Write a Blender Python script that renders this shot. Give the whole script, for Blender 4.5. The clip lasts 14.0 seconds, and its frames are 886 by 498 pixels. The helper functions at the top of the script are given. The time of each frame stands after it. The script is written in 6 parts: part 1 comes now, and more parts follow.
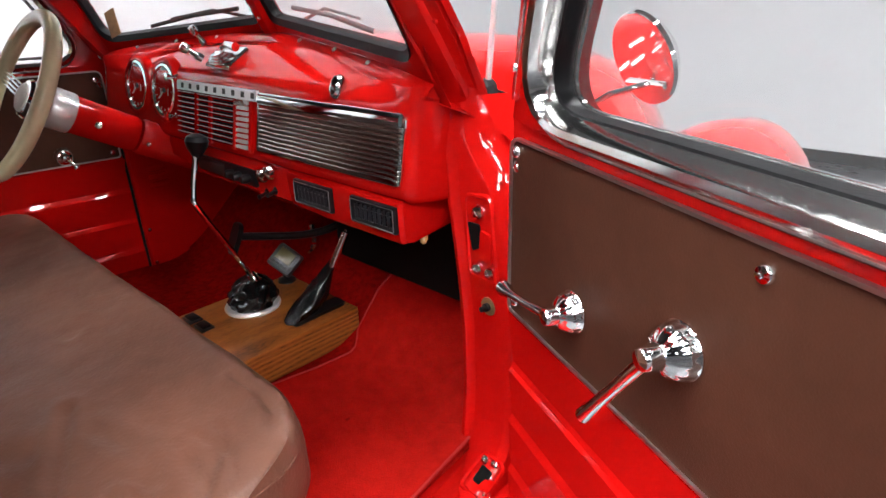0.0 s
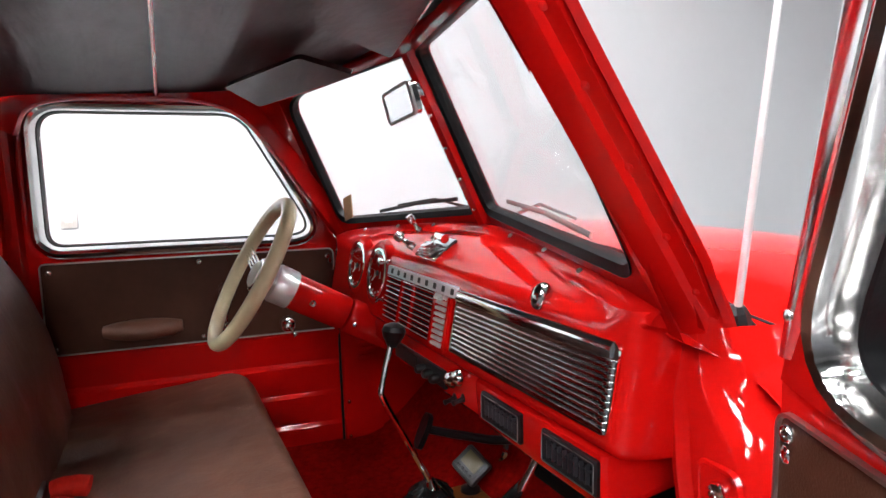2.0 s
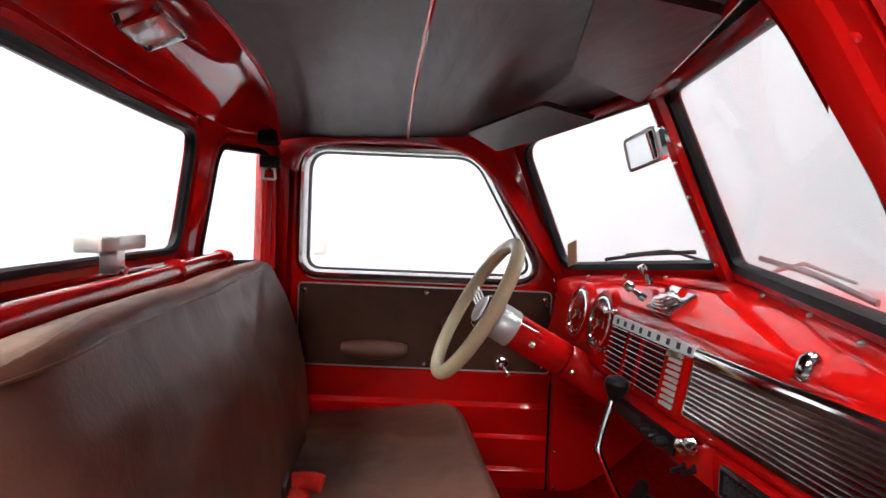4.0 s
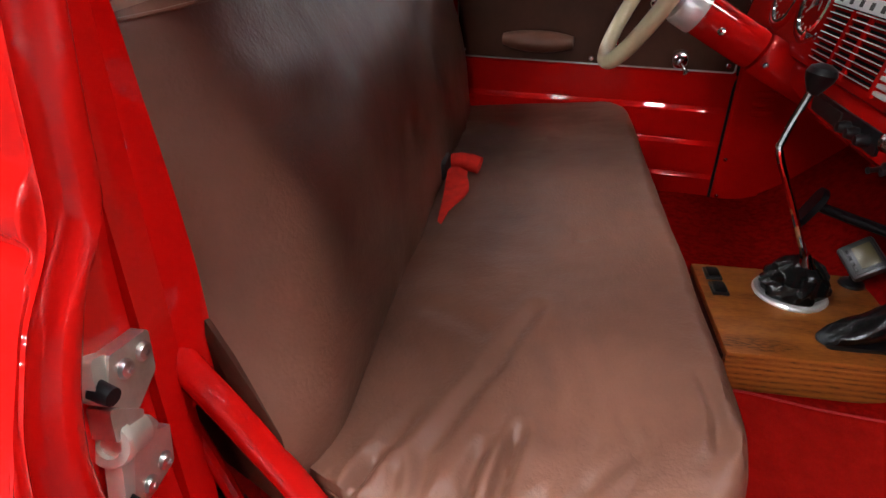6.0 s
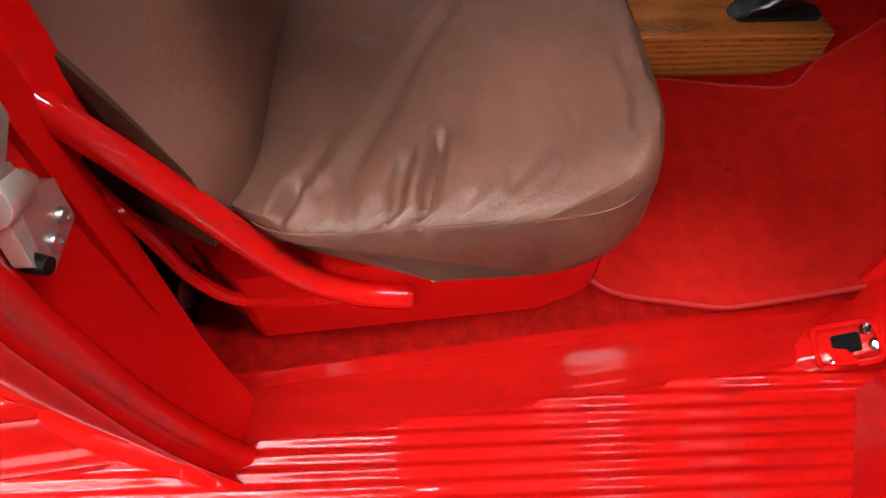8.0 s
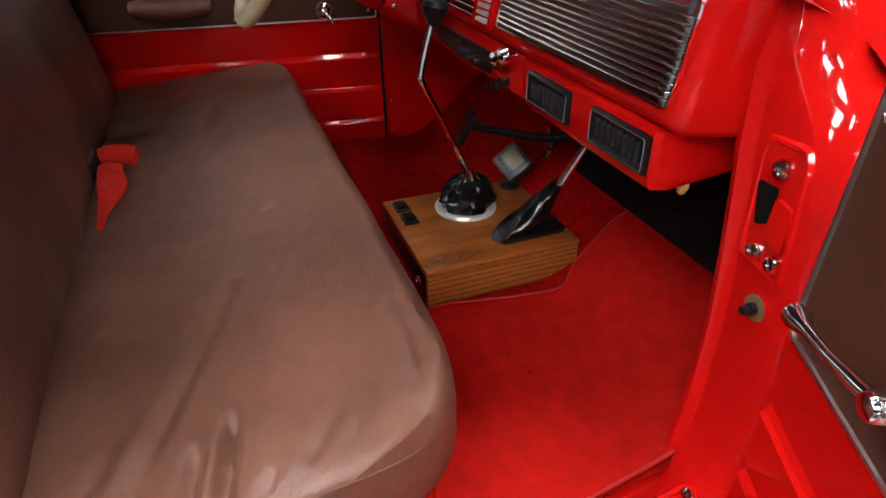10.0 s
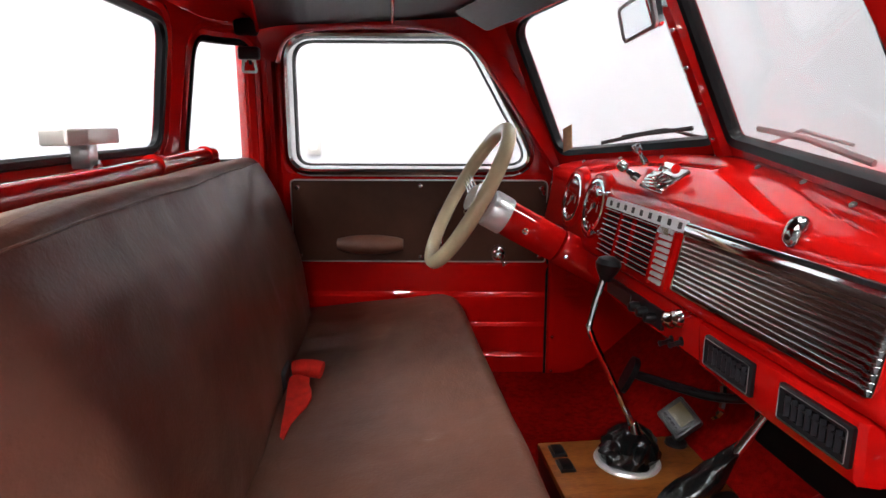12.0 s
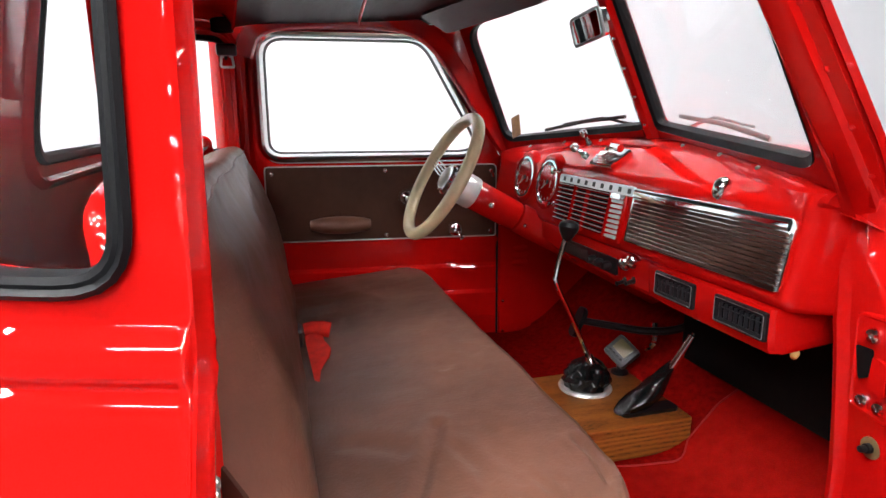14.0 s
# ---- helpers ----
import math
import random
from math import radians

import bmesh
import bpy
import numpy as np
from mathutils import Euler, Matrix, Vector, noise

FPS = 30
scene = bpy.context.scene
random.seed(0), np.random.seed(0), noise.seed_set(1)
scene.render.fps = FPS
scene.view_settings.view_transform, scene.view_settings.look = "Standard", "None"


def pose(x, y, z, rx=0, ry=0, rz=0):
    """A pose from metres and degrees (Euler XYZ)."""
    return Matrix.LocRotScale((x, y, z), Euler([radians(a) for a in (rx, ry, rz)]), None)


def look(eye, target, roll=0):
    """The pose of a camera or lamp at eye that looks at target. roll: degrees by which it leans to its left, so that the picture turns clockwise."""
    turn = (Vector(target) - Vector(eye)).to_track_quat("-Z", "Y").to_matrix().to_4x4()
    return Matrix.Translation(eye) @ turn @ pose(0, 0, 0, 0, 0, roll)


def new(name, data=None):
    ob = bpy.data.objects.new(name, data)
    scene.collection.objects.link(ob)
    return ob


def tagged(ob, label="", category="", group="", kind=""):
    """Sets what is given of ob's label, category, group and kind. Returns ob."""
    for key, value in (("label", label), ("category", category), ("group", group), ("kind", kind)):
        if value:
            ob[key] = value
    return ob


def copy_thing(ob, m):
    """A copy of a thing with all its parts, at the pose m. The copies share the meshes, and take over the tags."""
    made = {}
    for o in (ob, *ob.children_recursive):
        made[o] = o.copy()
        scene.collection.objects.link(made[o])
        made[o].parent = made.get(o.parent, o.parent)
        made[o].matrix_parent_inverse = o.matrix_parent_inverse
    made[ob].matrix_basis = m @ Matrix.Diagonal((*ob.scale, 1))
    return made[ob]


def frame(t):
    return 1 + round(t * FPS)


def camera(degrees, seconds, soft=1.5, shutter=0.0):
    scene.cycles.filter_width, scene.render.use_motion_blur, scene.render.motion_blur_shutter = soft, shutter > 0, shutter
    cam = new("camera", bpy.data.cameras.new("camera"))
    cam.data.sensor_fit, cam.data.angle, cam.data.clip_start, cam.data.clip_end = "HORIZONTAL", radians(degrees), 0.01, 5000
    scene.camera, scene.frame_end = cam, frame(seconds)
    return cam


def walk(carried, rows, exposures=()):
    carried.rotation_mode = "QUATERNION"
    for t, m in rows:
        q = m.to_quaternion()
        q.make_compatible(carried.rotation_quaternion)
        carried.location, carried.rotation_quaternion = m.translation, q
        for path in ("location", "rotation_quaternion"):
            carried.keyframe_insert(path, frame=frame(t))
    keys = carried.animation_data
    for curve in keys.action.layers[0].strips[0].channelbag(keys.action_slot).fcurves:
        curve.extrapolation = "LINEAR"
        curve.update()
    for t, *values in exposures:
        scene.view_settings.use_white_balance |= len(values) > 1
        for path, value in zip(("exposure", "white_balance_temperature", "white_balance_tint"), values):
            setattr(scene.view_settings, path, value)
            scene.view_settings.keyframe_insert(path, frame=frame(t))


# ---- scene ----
cam = camera(73.0, 14.0)
PATH = [
    (0, (1.3328, -0.6180, 1.4177), (0.0693, 0.7231, 0.6398), -1.70),
    (0.5, (1.2290, -0.4804, 1.4175), (-0.2115, 0.6892, 0.6711), -1.74),
    (1, (1.1934, -0.4476, 1.4311), (-0.3853, 0.6385, 0.8585), -1.37),
    (1.5, (1.1902, -0.4504, 1.4449), (-0.5036, 0.5385, 1.0537), -1.27),
    (2, (1.1913, -0.4666, 1.4550), (-0.5952, 0.4012, 1.2198), -1.25),
    (2.5, (1.1915, -0.4847, 1.4600), (-0.6763, 0.2232, 1.3595), -0.78),
    (3, (1.1956, -0.4941, 1.4623), (-0.7372, 0.0199, 1.4725), -0.57),
    (3.2, (1.1963, -0.4982, 1.4623), (-0.7550, -0.0601, 1.4813), -0.62),
    (5.3, (1.1387, -0.5384, 1.3921), (-0.7907, -0.7493, 0.9094), 2.16),
    (5.5, (1.1615, -0.5071, 1.3897), (-0.7247, -0.7740, 0.7806), 0.52),
    (6, (1.1513, -0.4991, 1.3710), (-0.5704, -0.7648, 0.3886), 0.53),
    (6.5, (1.1420, -0.5013, 1.3443), (-0.3831, -0.7037, 0.0663), 1.05),
    (7, (1.1396, -0.5000, 1.3220), (-0.1349, -0.6140, -0.2150), 1.88),
    (7.2, (1.1369, -0.5057, 1.3118), (-0.0446, -0.5696, -0.3006), 2.97),
    (9.3, (1.1407, -0.4499, 1.3341), (-0.1688, -0.0071, -0.1112), 0.04),
    (9.5, (1.1382, -0.4287, 1.3360), (-0.2560, 0.0622, -0.0113), -0.40),
    (10, (1.1444, -0.4323, 1.3585), (-0.4298, 0.1627, 0.2778), -0.48),
    (10.5, (1.1485, -0.4398, 1.3778), (-0.5625, 0.1685, 0.5396), -0.47),
    (11, (1.1540, -0.4573, 1.3942), (-0.6682, 0.0474, 0.7425), -0.29),
    (11.5, (1.1575, -0.4687, 1.4035), (-0.7466, -0.1188, 0.9014), -0.07),
    (12, (1.1606, -0.4780, 1.4067), (-0.7875, -0.2697, 1.0049), 0.13),
    (12.5, (1.1638, -0.4853, 1.4099), (-0.8027, -0.3731, 1.0630), 0.13),
    (13, (1.1654, -0.4904, 1.4100), (-0.8033, -0.4182, 1.0648), 0.15),
    (13.5, (1.2195, -0.5358, 1.4048), (-0.7250, -0.3046, 0.9981), 0.18),
    (14, (1.3627, -0.7255, 1.3998), (-0.5188, -0.1973, 0.9745), -0.21),
]
walk(cam, [(t, look(eye, target, roll)) for t, eye, target, roll in PATH], [(0.0, 0.15), (3.0, 0.2), (5.5, 0.1), (6.5, 0.05), (9.5, 0.05), (10.5, 0.1), (13.0, 0.1), (14.0, 0.4)])

# ---- light, exposure ----
world = bpy.data.worlds.new("world")
scene.world = world
world.use_nodes = True
world.node_tree.nodes["Background"].inputs[0].default_value = (0.9, 0.95, 1.0, 1)
world.node_tree.nodes["Background"].inputs[1].default_value = 0.05
LAMP = 70.0  # strength of the long ceiling lights
SPOT = 220.0  # strength of the small square ceiling lights


# ---- materials ----
def material(name, base=(0.5, 0.5, 0.5), rough=0.5, metal=0.0, coat=0.0, vary=0.0, scale=8.0, bump=0.0, bump_scale=200.0,
             rough_vary=0.0, sheen=0.0, tone=None, stretch=(1, 1, 1), spec=0.5, wrinkle=0.0, wrinkle_scale=9.0, coat_rough=0.03):
    m = bpy.data.materials.new(name)
    m.use_nodes = True
    t = m.node_tree
    b = t.nodes["Principled BSDF"]
    b.inputs["Base Color"].default_value = (*base, 1)
    b.inputs["Roughness"].default_value = rough
    b.inputs["Metallic"].default_value = metal
    b.inputs["Coat Weight"].default_value = coat
    b.inputs["Coat Roughness"].default_value = coat_rough
    b.inputs["Sheen Weight"].default_value = sheen
    b.inputs["Specular IOR Level"].default_value = spec
    co = t.nodes.new("ShaderNodeTexCoord")
    mp = t.nodes.new("ShaderNodeMapping")
    mp.inputs["Scale"].default_value = stretch
    t.links.new(co.outputs["Object"], mp.inputs["Vector"])

    def noise_node(sc, detail=4.0):
        n = t.nodes.new("ShaderNodeTexNoise")
        n.inputs["Scale"].default_value = sc
        n.inputs["Detail"].default_value = detail
        t.links.new(mp.outputs["Vector"], n.inputs["Vector"])
        return n
    if vary:
        n = noise_node(scale)
        n2 = noise_node(scale * 7.3)
        mx = t.nodes.new("ShaderNodeMath")
        mx.operation = "MULTIPLY_ADD"
        t.links.new(n2.outputs["Fac"], mx.inputs[0])
        mx.inputs[1].default_value = 0.35
        t.links.new(n.outputs["Fac"], mx.inputs[2])
        r = t.nodes.new("ShaderNodeValToRGB")
        lo = [c * (1 - vary) for c in base]
        hi = tone or [min(1, c * (1 + vary)) for c in base]
        r.color_ramp.elements[0].color, r.color_ramp.elements[1].color = (*lo, 1), (*hi, 1)
        r.color_ramp.elements[0].position, r.color_ramp.elements[1].position = 0.45, 0.95
        t.links.new(mx.outputs[0], r.inputs["Fac"])
        t.links.new(r.outputs["Color"], b.inputs["Base Color"])
    if rough_vary:
        n = noise_node(scale * 2.1)
        mr = t.nodes.new("ShaderNodeMapRange")
        mr.inputs[3].default_value, mr.inputs[4].default_value = max(0, rough - rough_vary), rough + rough_vary
        t.links.new(n.outputs["Fac"], mr.inputs[0])
        t.links.new(mr.outputs[0], b.inputs["Roughness"])
    last = None
    for strength, sc, dist in ((wrinkle, wrinkle_scale, 0.02), (bump, bump_scale, 0.0015)):
        if strength:
            n = noise_node(sc, 5.0)
            bp = t.nodes.new("ShaderNodeBump")
            bp.inputs["Strength"].default_value = strength
            bp.inputs["Distance"].default_value = dist
            t.links.new(n.outputs["Fac"], bp.inputs["Height"])
            if last:
                t.links.new(last.outputs["Normal"], bp.inputs["Normal"])
            t.links.new(bp.outputs["Normal"], b.inputs["Normal"])
            last = bp
    return m


def glass_material(name, tint=(1, 1, 1), clear=0.99, painted_haze=0.0):
    """Thin window glass: mostly clear, with a true reflection."""
    m = bpy.data.materials.new(name)
    m.use_nodes = True
    t = m.node_tree
    t.nodes.clear()
    out = t.nodes.new("ShaderNodeOutputMaterial")
    tr = t.nodes.new("ShaderNodeBsdfTransparent")
    tr.inputs[0].default_value = (*[c * clear for c in tint], 1)
    gl = t.nodes.new("ShaderNodeBsdfGlossy")
    gl.inputs["Roughness"].default_value = 0.01
    lw = t.nodes.new("ShaderNodeLayerWeight")
    lw.inputs[0].default_value = 0.5
    pw = t.nodes.new("ShaderNodeMath")
    pw.operation = "POWER"
    pw.inputs[1].default_value = 5.0
    t.links.new(lw.outputs["Facing"], pw.inputs[0])
    fr = t.nodes.new("ShaderNodeMath")
    fr.operation = "MULTIPLY_ADD"
    fr.inputs[1].default_value, fr.inputs[2].default_value = 0.5, 0.02
    t.links.new(pw.outputs[0], fr.inputs[0])
    mx = t.nodes.new("ShaderNodeMixShader")
    t.links.new(fr.outputs[0], mx.inputs[0])
    t.links.new(tr.outputs[0], mx.inputs[1])
    t.links.new(gl.outputs[0], mx.inputs[2])
    if painted_haze:  # white diffuse mixed in, standing for bright surroundings mirrored in the pane
        df = t.nodes.new("ShaderNodeBsdfDiffuse")
        df.inputs[0].default_value = (0.9, 0.9, 0.92, 1)
        m2 = t.nodes.new("ShaderNodeMixShader")
        m2.inputs[0].default_value = painted_haze
        t.links.new(mx.outputs[0], m2.inputs[1])
        t.links.new(df.outputs[0], m2.inputs[2])
        mx = m2
    t.links.new(mx.outputs[0], out.inputs[0])
    return m


def lamp_material(name, strength, color=(0.98, 0.99, 1.0)):
    m = bpy.data.materials.new(name)
    m.use_nodes = True
    t = m.node_tree
    t.nodes.clear()
    out = t.nodes.new("ShaderNodeOutputMaterial")
    em = t.nodes.new("ShaderNodeEmission")
    em.inputs[0].default_value = (*color, 1)
    em.inputs[1].default_value = strength
    t.links.new(em.outputs[0], out.inputs[0])
    return m


RED = material("red_paint", (0.50, 0.005, 0.004), 0.4, coat=1.0, coat_rough=0.025, vary=0.04, scale=3, bump=0.008, bump_scale=30, spec=0.0)
WORN_RED = material("worn_red_paint", (0.31, 0.004, 0.003), 0.5, coat=0.05, coat_rough=0.08, vary=0.14, scale=14, bump=0.22, bump_scale=40, spec=0.0, stretch=(3, 0.6, 1))
JAMB_RED = material("red_jamb_paint", (0.44, 0.005, 0.004), 0.42, coat=0.7, coat_rough=0.06, vary=0.06, scale=5, bump=0.012, bump_scale=28, spec=0.0)
RED_IN = material("red_inner_paint", (0.46, 0.0045, 0.0035), 0.4, coat=0.85, coat_rough=0.04, vary=0.06, scale=4, bump=0.04, bump_scale=40, spec=0.0)
VINYL = material("brown_panel_vinyl", (0.054, 0.020, 0.012), 0.42, spec=0.13, vary=0.22, scale=6, bump=0.25, bump_scale=420, rough_vary=0.08)
SEAT = material("brown_seat_vinyl", (0.126, 0.053, 0.034), 0.42, spec=0.36, vary=0.32, scale=3.4, bump=0.5, bump_scale=190, rough_vary=0.08, wrinkle=0.30, wrinkle_scale=9)
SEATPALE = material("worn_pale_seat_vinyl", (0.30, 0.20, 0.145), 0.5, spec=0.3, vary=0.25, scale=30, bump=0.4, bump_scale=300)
LINER = material("dark_headliner_vinyl", (0.038, 0.019, 0.019), 0.40, spec=0.35, vary=0.15, scale=5, bump=0.2, bump_scale=500, wrinkle=0.3, wrinkle_scale=4, stretch=(1, 4, 1))
CHROME = material("chrome", (0.82, 0.82, 0.82), 0.07, 1.0, rough_vary=0.04, scale=10)
DULLCHROME = material("worn_chrome", (0.55, 0.54, 0.53), 0.12, 1.0, rough_vary=0.06, scale=14, bump=0.05, bump_scale=120)
FRAMECHROME = material("satin_chrome", (0.78, 0.77, 0.76), 0.12, 1.0, rough_vary=0.05, scale=9, bump=0.008, bump_scale=40)
STEEL = material("brushed_steel", (0.55, 0.55, 0.54), 0.32, 1.0, rough_vary=0.1, scale=12, bump=0.1, bump_scale=300)
ZINC = material("zinc_plate", (0.62, 0.60, 0.55), 0.38, 0.9, vary=0.15, scale=30, rough_vary=0.12)
# Lighter copy of the zinc: light on tabs and barrel is in its colour.
LITZINC = material("lit_zinc_plate", (0.72, 0.70, 0.62), 0.34, 0.7, vary=0.12, scale=25, rough_vary=0.1)
CARPET = material("red_carpet", (0.20, 0.004, 0.003), 0.95, vary=0.3, scale=60, bump=1.0, bump_scale=420, spec=0.0)
MAT = material("red_mat_pile", (0.29, 0.007, 0.005), 0.95, vary=0.14, scale=30, bump=1.0, bump_scale=420, spec=0.0)
RUBBER = material("black_rubber", (0.005, 0.005, 0.006), 0.45, spec=0.18, vary=0.25, scale=20, bump=0.2, bump_scale=200)
PLASTIC = material("black_plastic", (0.007, 0.007, 0.008), 0.33, spec=0.35, vary=0.2, scale=30, rough_vary=0.08)
BLACKL = material("black_leather", (0.005, 0.005, 0.005), 0.19, spec=0.5, vary=0.2, scale=30, bump=0.4, bump_scale=160)
DARK = material("black_undersheet", (0.004, 0.004, 0.004), 0.8, vary=0.3, scale=10, spec=0.1)
CREAM = material("cream_plastic", (0.70, 0.61, 0.38), 0.33, coat=0.4, vary=0.10, scale=12, rough_vary=0.06)
WALLM = material("white_studio_wall", (0.55, 0.56, 0.58), 0.75, vary=0.02, scale=2, bump=0.1, bump_scale=90)
CEILM = material("dark_studio_ceiling", (0.055, 0.056, 0.06), 0.9, vary=0.2, scale=2)
GREYWALL = material("grey_studio_wall", (0.60, 0.60, 0.61), 0.8, vary=0.1, scale=1.5)
SATIN = material("satin_aluminium", (0.82, 0.82, 0.83), 0.33, 0.6, vary=0.05, scale=60)
DEEPRED = material("deep_red_paint", (0.22, 0.003, 0.003), 0.45, coat=0.25, coat_rough=0.1, vary=0.1, scale=20, spec=0.0)
DARKGREY = material("dark_grey_plastic", (0.022, 0.022, 0.024), 0.35, vary=0.2, scale=30)
FLOORM = material("grey_studio_floor", (0.045, 0.046, 0.05), 0.3, coat=0.6, vary=0.25, scale=3, rough_vary=0.1)
WHITEP = material("white_plate_plastic", (0.55, 0.53, 0.50), 0.4, vary=0.03, scale=20)
BELT = material("orange_red_webbing", (0.70, 0.028, 0.018), 0.7, vary=0.2, scale=60, bump=0.8, bump_scale=500, spec=0.1)
TAG = material("brown_tag_card", (0.24, 0.12, 0.05), 0.6, vary=0.25, scale=90)
INK = material("dark_letter_paint", (0.03, 0.03, 0.03), 0.5)
DIAL = material("dial_face", (0.020, 0.019, 0.018), 0.5, vary=0.25, scale=40)
PALE = material("pale_paint", (0.72, 0.70, 0.64), 0.5)
LCD = material("olive_display_glass", (0.085, 0.070, 0.026), 0.35, coat=0.2, coat_rough=0.15)
LENS = material("frosted_lens", (0.24, 0.19, 0.16), 0.25, coat=1.0, vary=0.1, scale=60)
GLASS = glass_material("window_glass")
# Pane whose mirrored haze is put in as a share of white.
HAZEGLASS = glass_material("painted_haze_glass", painted_haze=0.03)
MIRROR = material("mirror_glass", (0.72, 0.73, 0.74), 0.015, 1.0)


def wood_material(name):
    m = material(name, (0.30, 0.10, 0.026), 0.4, coat=0.2, spec=0.3)
    t = m.node_tree
    b = t.nodes["Principled BSDF"]
    co = t.nodes.new("ShaderNodeTexCoord")
    mp = t.nodes.new("ShaderNodeMapping")
    mp.inputs["Scale"].default_value = (16, 3.0, 16)
    wv = t.nodes.new("ShaderNodeTexWave")
    wv.wave_type, wv.bands_direction = "RINGS", "Y"
    wv.inputs["Scale"].default_value = 1.6
    wv.inputs["Distortion"].default_value = 3.5
    wv.inputs["Detail"].default_value = 3.0
    fine = t.nodes.new("ShaderNodeTexNoise")
    fine.inputs["Scale"].default_value = 22
    fine.inputs["Detail"].default_value = 6
    add = t.nodes.new("ShaderNodeMath")
    add.operation = "MULTIPLY_ADD"
    add.inputs[1].default_value = 0.55
    r = t.nodes.new("ShaderNodeValToRGB")
    e = r.color_ramp.elements
    e[0].position, e[0].color = 0.30, (0.040, 0.010, 0.003, 1)
    e[1].position, e[1].color = 1.0, (0.31, 0.098, 0.018, 1)
    mid = e.new(0.55)
    mid.color = (0.20, 0.054, 0.010, 1)
    t.links.new(co.outputs["Object"], mp.inputs["Vector"])
    t.links.new(mp.outputs["Vector"], wv.inputs["Vector"])
    t.links.new(mp.outputs["Vector"], fine.inputs["Vector"])
    t.links.new(wv.outputs["Fac"], add.inputs[0])
    t.links.new(fine.outputs["Fac"], add.inputs[2])
    t.links.new(add.outputs[0], r.inputs["Fac"])
    t.links.new(r.outputs["Color"], b.inputs["Base Color"])
    return m


WOOD = wood_material("stained_oak")


# ---- geometry helpers ----
def thing(name, label, category, group="", kind="", at=(0, 0, 0)):
    ob = new(name)
    ob.location = at
    ob.empty_display_size = 0.05
    return tagged(ob, label, category, group, kind)


def mesh_of(name, bm, mat, smooth=True, bevel=0.0, sharp=35):
    if bevel:
        es = [e for e in bm.edges if len(e.link_faces) == 2 and e.calc_face_angle(0) > radians(40)]
        bmesh.ops.bevel(bm, geom=es, offset=bevel, segments=2, profile=0.5, affect="EDGES", clamp_overlap=True)
    bmesh.ops.recalc_face_normals(bm, faces=bm.faces)
    me = bpy.data.meshes.new(name)
    if smooth:
        for f in bm.faces:
            f.smooth = True
        for e in bm.edges:
            if len(e.link_faces) == 2 and e.calc_face_angle(0) > radians(sharp):
                e.smooth = False
    bm.to_mesh(me)
    bm.free()
    for mm in (mat if isinstance(mat, (list, tuple)) else [mat]):
        me.materials.append(mm)
    return me


def part(name, bm, mat, parent=None, label="", bevel=0.0, smooth=True, sharp=35):
    ob = new(name, mesh_of(name, bm, mat, smooth, bevel, sharp))
    if parent:
        ob.parent = parent
        ob.matrix_parent_inverse = world_of(parent).inverted()
    if label:
        tagged(ob, label)
    return ob


def world_of(ob):
    m = ob.matrix_basis.copy()
    while ob.parent:
        m = ob.parent.matrix_basis @ ob.matrix_parent_inverse @ m
        ob = ob.parent
    return m


def box(bm, c, s, m=None):
    r = bmesh.ops.create_cube(bm, size=1.0)
    bmesh.ops.scale(bm, vec=s, verts=r["verts"])
    bmesh.ops.translate(bm, vec=c, verts=r["verts"])
    if m is not None:
        bmesh.ops.transform(bm, matrix=m, verts=r["verts"])
    return r["verts"]


def boxed(c, s, m=None):
    bm = bmesh.new()
    box(bm, c, s, m)
    return bm


def loft(bm, rings, closed=True, cap=False, loop=False):
    """Bridges rings of equally many points. closed: each ring is closed. loop: the last ring joins the first."""
    vs = [[bm.verts.new(p) for p in r] for r in rings]
    n = len(vs[0])
    for a, b in zip(vs, vs[1:] + ([vs[0]] if loop else [])):
        for i in range(n if closed else n - 1):
            j = (i + 1) % n
            try:
                bm.faces.new((a[i], a[j], b[j], b[i]))
            except ValueError:
                pass
    if cap:
        for r in (vs[0], vs[-1]):
            try:
                bm.faces.new(r)
            except ValueError:
                pass
    return vs


def lofted(rings, closed=True, cap=False, loop=False):
    bm = bmesh.new()
    loft(bm, rings, closed, cap, loop)
    return bm


def spline(pts, per=6, closed=False):
    """Catmull-Rom through the points."""
    p = [Vector(q) for q in pts]
    n = len(p)
    out = []
    for i in range(n if closed else n - 1):
        a, b, c, d = (p[(i - 1) % n], p[i], p[(i + 1) % n], p[(i + 2) % n]) if closed else (p[max(i - 1, 0)], p[i], p[i + 1], p[min(i + 2, n - 1)])
        for k in range(per):
            u = k / per
            out.append(0.5 * ((2 * b) + (c - a) * u + (2 * a - 5 * b + 4 * c - d) * u * u + (3 * b - 3 * c + d - a) * u ** 3))
    if not closed:
        out.append(p[-1])
    return out


